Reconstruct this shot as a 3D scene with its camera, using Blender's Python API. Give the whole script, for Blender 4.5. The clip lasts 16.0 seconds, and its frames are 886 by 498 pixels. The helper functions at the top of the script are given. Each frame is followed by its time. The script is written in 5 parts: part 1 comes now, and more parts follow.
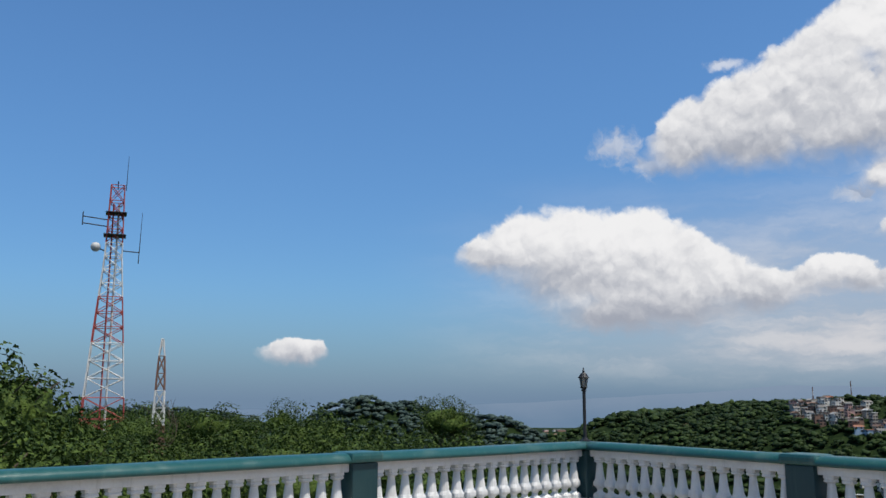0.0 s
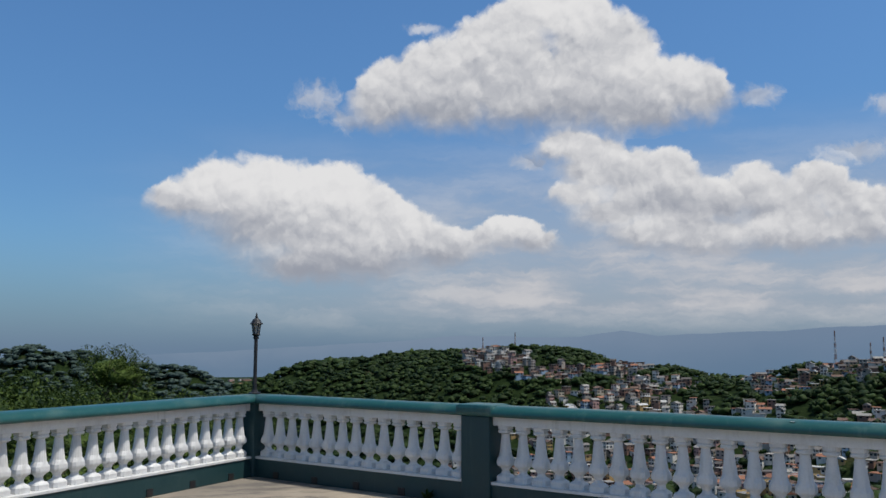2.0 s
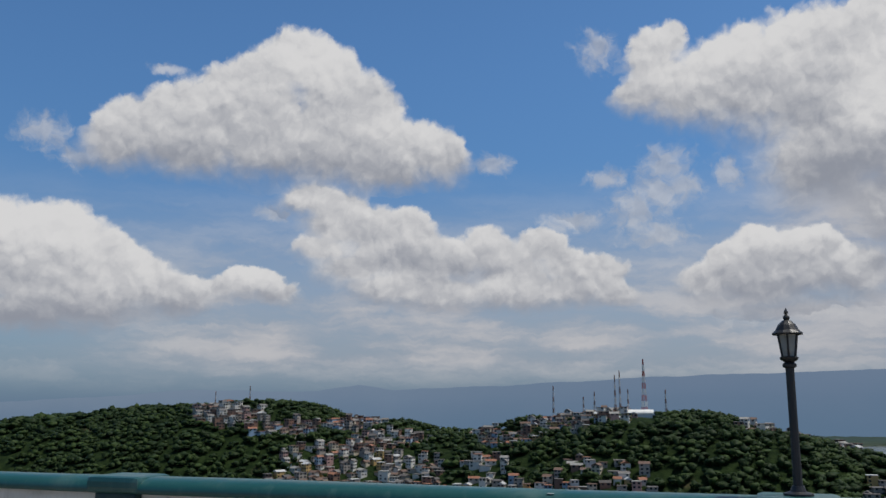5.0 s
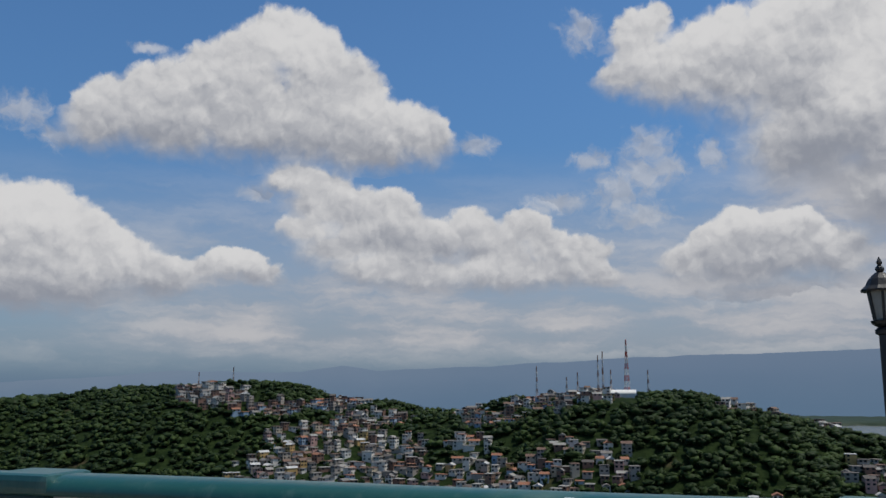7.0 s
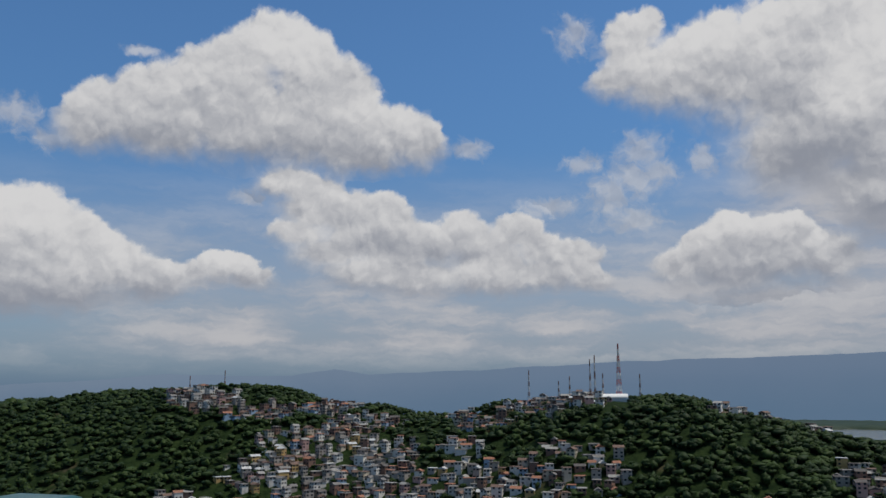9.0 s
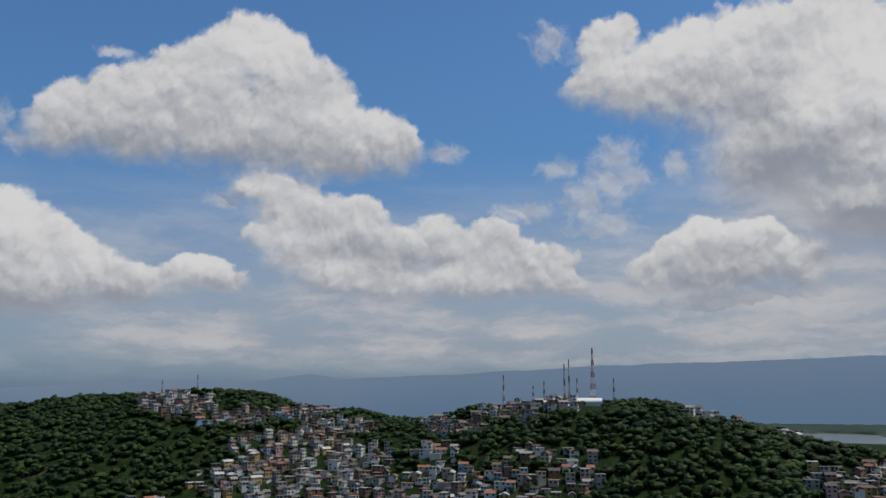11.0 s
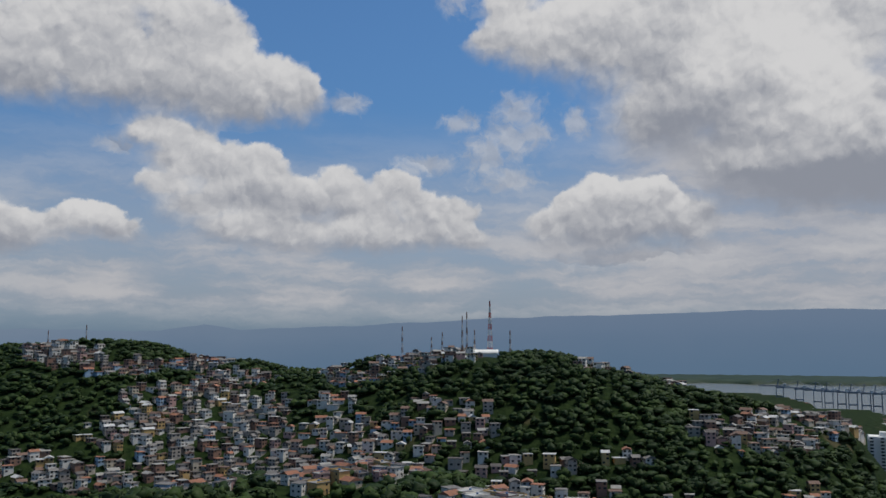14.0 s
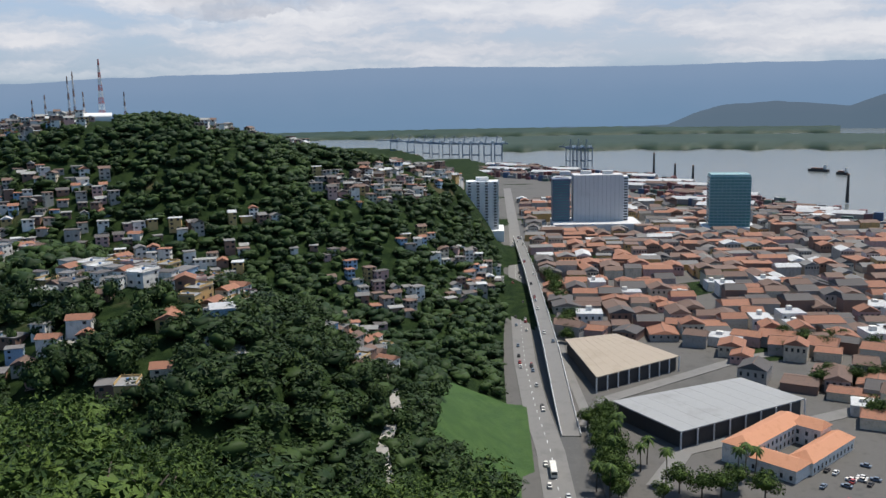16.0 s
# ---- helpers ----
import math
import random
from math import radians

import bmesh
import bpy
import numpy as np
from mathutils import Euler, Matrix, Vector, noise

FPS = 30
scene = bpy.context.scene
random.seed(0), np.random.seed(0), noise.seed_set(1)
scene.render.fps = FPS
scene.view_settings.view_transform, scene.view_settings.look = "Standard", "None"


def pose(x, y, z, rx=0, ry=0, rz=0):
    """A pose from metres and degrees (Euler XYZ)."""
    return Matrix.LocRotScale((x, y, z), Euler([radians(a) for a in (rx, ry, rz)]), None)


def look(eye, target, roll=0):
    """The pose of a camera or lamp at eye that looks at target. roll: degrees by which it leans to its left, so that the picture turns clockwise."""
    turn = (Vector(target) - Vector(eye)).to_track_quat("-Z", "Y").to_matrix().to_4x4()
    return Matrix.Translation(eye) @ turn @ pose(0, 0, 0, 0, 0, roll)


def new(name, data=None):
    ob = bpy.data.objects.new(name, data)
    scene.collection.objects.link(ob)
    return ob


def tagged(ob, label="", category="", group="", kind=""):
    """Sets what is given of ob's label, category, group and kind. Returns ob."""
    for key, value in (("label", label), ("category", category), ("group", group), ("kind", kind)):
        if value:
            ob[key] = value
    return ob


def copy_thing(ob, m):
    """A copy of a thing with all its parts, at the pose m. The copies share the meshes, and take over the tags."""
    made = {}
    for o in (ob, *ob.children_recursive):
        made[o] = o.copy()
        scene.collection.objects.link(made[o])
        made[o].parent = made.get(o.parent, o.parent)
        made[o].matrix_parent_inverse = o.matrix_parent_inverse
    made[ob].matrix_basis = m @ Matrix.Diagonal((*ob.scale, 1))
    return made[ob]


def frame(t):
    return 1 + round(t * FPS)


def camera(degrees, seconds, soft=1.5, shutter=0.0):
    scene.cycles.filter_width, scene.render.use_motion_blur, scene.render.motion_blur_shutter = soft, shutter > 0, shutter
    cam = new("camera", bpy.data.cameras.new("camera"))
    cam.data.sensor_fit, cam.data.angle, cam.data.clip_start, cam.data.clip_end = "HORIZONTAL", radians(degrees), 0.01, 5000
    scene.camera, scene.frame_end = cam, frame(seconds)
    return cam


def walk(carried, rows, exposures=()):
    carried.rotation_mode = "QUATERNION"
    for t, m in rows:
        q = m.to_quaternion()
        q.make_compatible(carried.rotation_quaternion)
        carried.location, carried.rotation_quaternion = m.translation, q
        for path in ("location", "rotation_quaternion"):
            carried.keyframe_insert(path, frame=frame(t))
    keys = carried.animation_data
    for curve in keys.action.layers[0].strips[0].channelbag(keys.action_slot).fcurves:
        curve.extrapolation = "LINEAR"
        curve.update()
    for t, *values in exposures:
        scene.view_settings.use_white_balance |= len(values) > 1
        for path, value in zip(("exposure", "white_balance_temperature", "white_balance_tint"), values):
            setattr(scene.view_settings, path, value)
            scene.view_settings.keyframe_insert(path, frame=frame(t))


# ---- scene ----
cam = camera(54.0, 16.0)
# seconds, eye x y z, yaw, pitch, roll
ROWS = [
    (0, 0.016, 0.037, 1.482, -0.01, 9.86, 0.19),
    (0.5, 0.086, 0.344, 1.476, -7.47, 8.49, 0.16),
    (1, 0.137, 0.606, 1.481, -13.00, 7.51, 0.05),
    (1.5, 0.247, 0.860, 1.477, -16.51, 6.78, 0.23),
    (2, 0.396, 1.198, 1.474, -20.18, 6.64, 0.12),
    (2.5, 0.515, 1.513, 1.471, -24.25, 6.82, -0.11),
    (3, 0.765, 1.799, 1.456, -28.33, 7.10, -0.16),
    (3.5, 0.999, 2.085, 1.461, -32.02, 7.72, 0.12),
    (4, 1.277, 2.468, 1.459, -34.63, 9.07, 0.10),
    (4.5, 1.520, 2.750, 1.428, -36.55, 10.28, 0.13),
    (7, 2.432, 3.931, 1.414, -38.30, 8.92, -0.12),
    (7.5, 2.511, 4.103, 1.436, -38.38, 8.53, -0.20),
    (8, 2.528, 4.215, 1.461, -38.48, 8.51, -0.14),
    (8.5, 2.525, 4.277, 1.479, -38.64, 8.76, -0.18),
    (9, 2.536, 4.315, 1.490, -38.82, 9.16, -0.09),
    (11.5, 2.990, 4.660, 1.507, -41.08, 9.22, -0.32),
    (12, 3.109, 4.759, 1.512, -41.75, 8.63, -0.39),
    (12.5, 3.263, 4.889, 1.518, -42.58, 8.13, -0.20),
    (13, 3.452, 5.057, 1.525, -44.26, 7.77, 0.02),
    (13.5, 3.685, 5.235, 1.534, -46.39, 7.37, 0.09),
    (14, 3.964, 5.389, 1.543, -47.03, 6.29, 0.02),
    (14.5, 4.324, 5.565, 1.555, -47.39, 3.05, -0.58),
    (15, 4.710, 5.755, 1.569, -52.76, -1.58, -0.82),
    (15.5, 5.005, 5.886, 1.579, -62.03, -6.58, -1.39),
    (16, 5.198, 5.952, 1.584, -71.06, -9.68, -1.17),
]
walk(cam, [(t, Matrix.Translation((x, y, z)) @ pose(0, 0, 0, 90 + pitch, 0, yaw) @ pose(0, 0, 0, 0, 0, roll)) for t, x, y, z, yaw, pitch, roll in ROWS], exposures=[(0, 0.02), (0.6, -0.12), (1.5, -0.2), (2.5, -0.18), (3.5, -0.22), (4.5, -0.36), (7, -0.42), (14, -0.45), (15, -0.34), (15.5, 0.0), (16, 0.3)])

# ---- light ----
SUN_AZ, SUN_EL = 129.0, 67.0
sun = new("sun", bpy.data.lights.new("sun", "SUN"))
sun.data.energy, sun.data.angle, sun.data.color = 4.2, radians(0.6), (1.0, 0.95, 0.87)
sun.matrix_world = look((0, 0, 60), (-math.sin(radians(SUN_AZ)) * math.cos(radians(SUN_EL)) * 10, -math.cos(radians(SUN_AZ)) * math.cos(radians(SUN_EL)) * 10, 60 - 10 * math.sin(radians(SUN_EL))))


class Nodes:
    """Short hand for building node trees."""

    def __init__(self, tree):
        self.tree = tree
        tree.nodes.clear()

    def add(self, kind, **values):
        node = self.tree.nodes.new(kind)
        for key, value in values.items():
            setattr(node, key, value)
        return node

    def put(self, socket, value):
        if isinstance(value, bpy.types.NodeSocket):
            self.tree.links.new(value, socket)
        elif value is not None:
            socket.default_value = value

    def math(self, operation, a, b=None, c=None, clamp=False):
        node = self.add("ShaderNodeMath", operation=operation, use_clamp=clamp)
        for socket, value in zip(node.inputs, (a, b, c)):
            self.put(socket, value)
        return node.outputs[0]

    def vec(self, operation, a, b=None, out=0):
        node = self.add("ShaderNodeVectorMath", operation=operation)
        for socket, value in zip(node.inputs, (a, b)):
            self.put(socket, value)
        return node.outputs[out]

    def mix(self, factor, a, b, blend="MIX"):
        node = self.add("ShaderNodeMix", data_type="RGBA", blend_type=blend)
        for k, value in ((0, factor), (6, a), (7, b)):
            if not isinstance(value, bpy.types.NodeSocket) and k > 0 and len(value) == 3:
                value = (*value, 1)
            self.put(node.inputs[k], value)
        return node.outputs[2]

    def step(self, value, low, high, to_low=0.0, to_high=1.0, smooth=True):
        node = self.add("ShaderNodeMapRange", interpolation_type="SMOOTHSTEP" if smooth else "LINEAR", clamp=True)
        for k, v in enumerate((value, low, high, to_low, to_high)):
            self.put(node.inputs[k], v)
        return node.outputs[0]

    def noise(self, vector, scale, detail=4.0, rough=0.55, out=0, distortion=0.0):
        node = self.add("ShaderNodeTexNoise")
        self.put(node.inputs["Vector"], vector)
        for key, v in (("Scale", scale), ("Detail", detail), ("Roughness", rough), ("Distortion", distortion)):
            node.inputs[key].default_value = v
        return node.outputs[out]

    def voronoi(self, vector, scale, detail=0.0, feature="F1", out=0):
        node = self.add("ShaderNodeTexVoronoi", feature=feature, normalize=False)
        self.put(node.inputs["Vector"], vector)
        node.inputs["Scale"].default_value = scale
        node.inputs["Detail"].default_value = detail
        return node.outputs[out]


world = bpy.data.worlds.new("world")
scene.world = world
world.use_nodes = True
world.cycles.sampling_method, world.cycles.sample_map_resolution = "MANUAL", 512
W = Nodes(world.node_tree)
sky = W.add("ShaderNodeTexSky", sky_type="NISHITA", sun_disc=False, sun_elevation=radians(SUN_EL), sun_rotation=radians(SUN_AZ), altitude=150.0, air_density=1.0, dust_density=1.2, ozone_density=2.0)
way = W.vec("NORMALIZE", W.add("ShaderNodeTexCoord").outputs["Generated"])
axes = W.add("ShaderNodeSeparateXYZ")
W.put(axes.inputs[0], way)
AZ = W.math("DEGREES", W.math("ARCTAN2", axes.outputs[0], axes.outputs[1]))
EL = W.math("DEGREES", W.math("ARCSINE", axes.outputs[2]))
flat = W.add("ShaderNodeCombineXYZ")
W.put(flat.inputs[0], AZ)
W.put(flat.inputs[1], EL)
raw = flat.outputs[0]
# the air's turbulence bends the clouds' outlines at two scales
big = W.vec("SUBTRACT", W.noise(raw, 0.30, 3.0, 0.5, out=1), (0.5, 0.5, 0.5))
small = W.vec("SUBTRACT", W.noise(raw, 1.2, 5.0, 0.6, out=1), (0.5, 0.5, 0.5))
bent = W.vec("ADD", raw, W.vec("ADD", W.vec("MULTIPLY", big, (1.3, 0.9, 0)), W.vec("MULTIPLY", small, (0.9, 0.75, 0))))
SUMS, THIN = None, None


def cloud(puffs, thin=False):
    """Adds a cloud to the sky: puffs of azimuth, elevation, half width and half height in degrees; thin ones stay sheer."""
    global SUMS, THIN
    for k, (a, e, ra, re) in enumerate(puffs):
        if k % 6 == 0:
            at = bent if SUMS is None else W.vec("ADD", bent, W.vec("MULTIPLY", SUMS, (1e-12, 1e-12, 1e-12)))  # keeps the sums in sequence
        place = W.vec("MULTIPLY", W.vec("SUBTRACT", at, (a, e, 0)), (1 / (ra * 1.34), 1 / (re * 1.34), 0))
        inside = W.math("SUBTRACT", 1.0, W.vec("LENGTH", place, out=1))
        if thin:
            THIN = inside if THIN is None else W.math("SMOOTH_MAX", THIN, inside, 0.25)
            continue
        weight = W.math("MAXIMUM", W.math("ADD", inside, 0.25), 0.0)
        split = W.add("ShaderNodeSeparateXYZ")
        W.put(split.inputs[0], place)
        three = W.add("ShaderNodeCombineXYZ")
        W.put(three.inputs[0], W.math("EXPONENT", W.math("MULTIPLY", inside, 9.0)))
        W.put(three.inputs[1], weight)
        W.put(three.inputs[2], W.math("MULTIPLY", weight, split.outputs[1]))
        SUMS = three.outputs[0] if SUMS is None else W.vec("ADD", SUMS, three.outputs[0])


def billow(at):
    """The heaped relief of the clouds at a place of the sky."""
    return W.math("ADD", W.math("MULTIPLY", W.math("SUBTRACT", 0.45, W.voronoi(at, 0.62, 2.0)), 0.55), W.math("SUBTRACT", W.noise(at, 0.55, 6.0, 0.6), 0.5))


cloud([(30.5, 11.7, 2.2, 1.3), (33.1, 9.9, 2.6, 1.3), (35.4, 9.2, 2.6, 1.3), (20.9, 7.2, 1.9, 0.9)])
cloud([(8.4, 10.0, 3.4, 2.4), (12.8, 9.6, 3.3, 2.3), (5.5, 10.0, 2.6, 1.9), (3.1, 9.5, 1.6, 1.1), (10.6, 7.9, 4.9, 1.9), (15.4, 8.7, 2.3, 1.8), (17.7, 7.7, 2.3, 1.5), (20.0, 6.8, 1.8, 1.1), (14.0, 6.5, 4.2, 1.6), (11.1, 5.5, 2.7, 1.0)])
cloud([(27.5, 22.0, 2.6, 1.9), (29.4, 20.7, 2.4, 2.2), (25.1, 20.1, 2.5, 2.2), (22.6, 19.1, 2.4, 2.3), (20.2, 18.0, 3.0, 1.9), (17.5, 17.2, 2.6, 1.7), (15.9, 16.1, 1.9, 1.5), (32.0, 18.9, 2.4, 2.2), (35.1, 16.7, 3.0, 1.7), (37.5, 16.1, 1.6, 1.4), (29.8, 16.7, 5.1, 2.2), (24.9, 17.1, 5.0, 2.2), (20.3, 16.0, 3.4, 1.4), (33.2, 15.3, 3.0, 1.0)])
cloud([(28.4, 13.3, 1.9, 1.0), (30.6, 12.3, 2.0, 1.4), (32.9, 11.3, 2.6, 1.4), (35.2, 11.4, 1.5, 1.4), (37.5, 9.6, 2.2, 1.3), (40.1, 10.2, 1.6, 1.3), (41.6, 8.8, 2.6, 1.4), (43.7, 10.3, 1.7, 1.2), (45.4, 9.0, 1.5, 1.0), (47.6, 8.4, 1.8, 1.3), (29.2, 10.1, 1.6, 0.8), (31.1, 9.0, 2.2, 1.0), (33.8, 7.6, 2.6, 1.0), (37.1, 7.3, 3.0, 1.0), (42.0, 7.2, 3.0, 0.9), (45.7, 7.3, 2.2, 0.9), (48.7, 7.1, 1.4, 0.7)])
cloud([(24.6, 7.7, 1.8, 1.0), (22.9, 7.4, 1.0, 0.7), (26.3, 7.2, 1.4, 0.7)])
cloud([(51.5, 21.9, 1.8, 1.7), (52.7, 22.9, 1.1, 1.0), (50.7, 19.8, 1.6, 1.1), (53.3, 19.5, 2.1, 1.6), (55.5, 20.1, 2.1, 2.0), (57.0, 21.4, 1.7, 1.7), (57.5, 19.9, 3.2, 2.8), (61.1, 19.4, 3.8, 4.1), (65.4, 20.7, 4.0, 3.4), (65.3, 15.6, 4.4, 3.0), (69.3, 17.0, 4.1, 4.8), (72.7, 19.8, 3.0, 3.7), (71.8, 13.4, 3.4, 4.1), (61.4, 14.4, 3.1, 2.2), (66.8, 11.7, 3.6, 2.2), (70.1, 10.0, 3.1, 1.5), (73.8, 10.2, 3.0, 2.2)])
cloud([(57.5, 9.9, 1.6, 1.3), (55.8, 9.2, 1.6, 1.0), (59.9, 9.7, 1.4, 1.0), (61.4, 10.0, 0.7, 0.7), (60.5, 8.4, 2.9, 1.4), (57.5, 7.8, 3.3, 1.6), (54.4, 7.8, 1.8, 1.0), (63.0, 7.9, 1.8, 1.4)])
cloud([(-9.8, 3.2, 1.5, 0.7), (-8.8, 3.1, 0.9, 0.5)])
cloud([(52.1, 15.2, 1.8, 1.3), (51.7, 13.4, 1.6, 1.5), (53.1, 13.7, 1.4, 1.1), (49.9, 12.4, 1.6, 1.7), (48.4, 14.6, 1.3, 0.7), (51.3, 10.9, 2.1, 0.9), (45.8, 11.7, 2.2, 0.7), (56.2, 14.4, 1.0, 1.1), (47.8, 22.6, 1.3, 1.3), (40.5, 15.7, 1.4, 0.7), (11.7, 16.3, 1.5, 1.0), (14.0, 15.1, 1.6, 0.8), (18.8, 20.8, 1.2, 0.4), (26.0, 12.3, 1.3, 0.7), (58.7, 6.0, 4.9, 1.1)], True)
heap = billow(bent)
heap_sunward = billow(W.vec("ADD", bent, (0.22, 0.50, 0)))
sums = W.add("ShaderNodeSeparateXYZ")
W.put(sums.inputs[0], SUMS)
FIELD = W.math("DIVIDE", W.math("LOGARITHM", W.math("MAXIMUM", sums.outputs[0], 1e-9), math.e), 9.0)
top = W.math("DIVIDE", sums.outputs[2], W.math("MAXIMUM", sums.outputs[1], 0.05))
crown = W.step(top, -0.45, 0.35)
body = W.math("ADD", FIELD, W.math("MULTIPLY", heap, 0.34))
fringe = W.noise(bent, 1.1, 5.0, 0.6, distortion=0.5)
soft_edge = W.math("ADD", 0.11, W.math("MULTIPLY", W.math("SUBTRACT", 1.0, crown), 0.34))
solid = W.step(body, W.math("SUBTRACT", 0.12, soft_edge), W.math("ADD", 0.12, soft_edge))
sheer = W.math("MULTIPLY", W.step(W.math("ADD", THIN, W.math("MULTIPLY", W.math("SUBTRACT", fringe, 0.5), 1.5)), 0.0, 0.85), 0.62)
cover = W.math("MAXIMUM", solid, sheer)
lit = W.math("ADD", W.math("ADD", W.math("MULTIPLY", top, 0.55), 0.02), W.math("MULTIPLY", W.math("SUBTRACT", heap, heap_sunward), 0.75))


def glow(a, e, ra, re, amount):
    """Brightens a sunlit crown or darkens a shaded belly of the clouds."""
    global lit
    shift = W.add("ShaderNodeCombineXYZ")
    W.put(shift.inputs[0], W.math("MULTIPLY", lit, 1e-9))
    away = W.vec("LENGTH", W.vec("MULTIPLY", W.vec("SUBTRACT", W.vec("ADD", bent, shift.outputs[0]), (a, e, 0)), (1 / ra, 1 / re, 0)), out=1)
    lit = W.math("ADD", lit, W.step(away, 1.45, 0.2, 0.0, amount))


for spot in ((7.3, 11.0, 4.4, 1.8, 0.35), (13.1, 10.9, 3.5, 1.8, 0.4), (16.6, 8.4, 2.7, 1.4, 0.25), (12.2, 5.0, 5.7, 1.1, -0.45), (6.0, 8.0, 3.3, 1.0, -0.2), (19.2, 5.8, 2.7, 1.0, -0.2), (28.4, 21.9, 3.6, 2.2, 0.4), (34.3, 17.8, 3.0, 1.5, 0.25), (29.8, 15.2, 6.6, 1.5, -0.22), (18.9, 15.6, 4.3, 1.3, -0.15), (28.9, 19.8, 3.3, 0.8, -0.15), (30.0, 10.3, 2.2, 0.9, 0.35), (33.0, 8.3, 2.2, 0.8, 0.3), (28.4, 13.7, 1.8, 0.9, 0.25)):
    glow(*spot)
for spot in ((24.6, 7.9, 1.8, 0.9, 0.3), (35.2, 9.1, 4.5, 1.1, -0.2), (41.6, 7.9, 2.2, 0.9, 0.15), (58.2, 10.4, 4.0, 1.0, 0.3), (58.5, 7.8, 4.6, 1.5, -0.2), (53.4, 21.8, 3.8, 2.2, 0.3), (58.7, 22.2, 3.0, 1.5, 0.3), (64.6, 17.7, 2.0, 1.7, 0.45), (69.4, 18.3, 2.9, 2.2, 0.5), (71.9, 15.7, 2.8, 3.0, 0.5), (67.1, 20.5, 3.6, 1.9, 0.35), (69.1, 9.3, 5.1, 1.9, -1.0), (63.1, 13.7, 3.8, 1.9, -0.45), (73.5, 9.9, 3.3, 2.2, -0.7), (61.1, 16.9, 2.1, 1.5, -0.2)):
    glow(*spot)
white = W.mix(W.step(lit, -0.75, 0.70), (0.35, 0.375, 0.44), (0.86, 0.855, 0.86))
# low grey-white stratus towards the horizon, thicker to the east
bands = W.noise(W.vec("MULTIPLY", bent, (0.09, 0.42, 0)), 1.0, 5.0, 0.6)
east = W.step(AZ, -6.0, 26.0)
far_east = W.step(AZ, 52.0, 72.0)
ceiling_el = W.math("ADD", 11.5, W.math("MULTIPLY", far_east, 8.0))
stratus = W.math("MULTIPLY", W.math("MULTIPLY", W.step(EL, 0.2, 3.2), W.math("SUBTRACT", 1.0, W.step(W.math("SUBTRACT", EL, ceiling_el), -6.0, 4.5))), east)
veil = W.math("MULTIPLY", stratus, W.math("ADD", W.step(bands, 0.35, 0.62, 0.62, 1.0), W.math("MULTIPLY", far_east, 0.15)), clamp=True)
grey = W.mix(W.step(bands, 0.40, 0.68), (0.46, 0.48, 0.545), (0.66, 0.65, 0.67))
haze = W.math("SUBTRACT", 1.0, W.step(EL, -1.0, 8.0))
clear = W.mix(W.math("MULTIPLY", haze, 0.70), W.mix(1.0, W.mix(1.0, sky.outputs[0], (0.073, 0.113, 0.145), "MULTIPLY"), W.mix(W.step(EL, 2.0, 24.0), (0.80, 0.80, 0.82), (1, 1, 1)), "MULTIPLY"), (0.17, 0.25, 0.395))
# scattered clouds over the rest of the sky, unseen, added to whiten the skylight
aside = W.math("MAXIMUM", W.step(EL, 27.0, 38.0), W.math("MAXIMUM", W.step(AZ, 96.0, 112.0), W.math("SUBTRACT", 1.0, W.step(AZ, -46.0, -32.0))))
added_clouds = W.math("MULTIPLY", W.step(W.noise(W.vec("MULTIPLY", way, (1.0, 1.0, 1.8)), 2.6, 6.0, 0.6), 0.54, 0.70), aside)
# the unseen zenith is tinted less blue to warm the shade
clear = W.mix(added_clouds, W.mix(W.step(EL, 24.0, 50.0), clear, W.mix(1.0, clear, (0.86, 0.72, 0.60), "MULTIPLY")), (0.48, 0.49, 0.52))
total = W.mix(cover, W.mix(W.math("MULTIPLY", veil, 0.92), clear, grey), white)
background = W.add("ShaderNodeBackground")
W.put(background.inputs[0], total)
background.inputs[1].default_value = 1.0
W.put(W.add("ShaderNodeOutputWorld").inputs[0], background.outputs[0])

# ---- materials ----
def material(name, build):
    m = bpy.data.materials.new(name)
    m.use_nodes = True
    n = Nodes(m.node_tree)
    surface = n.add("ShaderNodeBsdfPrincipled")
    n.put(n.add("ShaderNodeOutputMaterial").inputs[0], surface.outputs[0])
    build(n, surface)
    return m


def place(n):
    return n.add("ShaderNodeNewGeometry").outputs["Position"]


def local(n):
    return n.add("ShaderNodeTexCoord").outputs["Object"]


def bump(n, surface, height, strength=0.4, distance=0.02):
    node = n.add("ShaderNodeBump")
    node.inputs["Strength"].default_value, node.inputs["Distance"].default_value = strength, distance
    n.put(node.inputs["Height"], height)
    n.put(surface.inputs["Normal"], node.outputs[0])


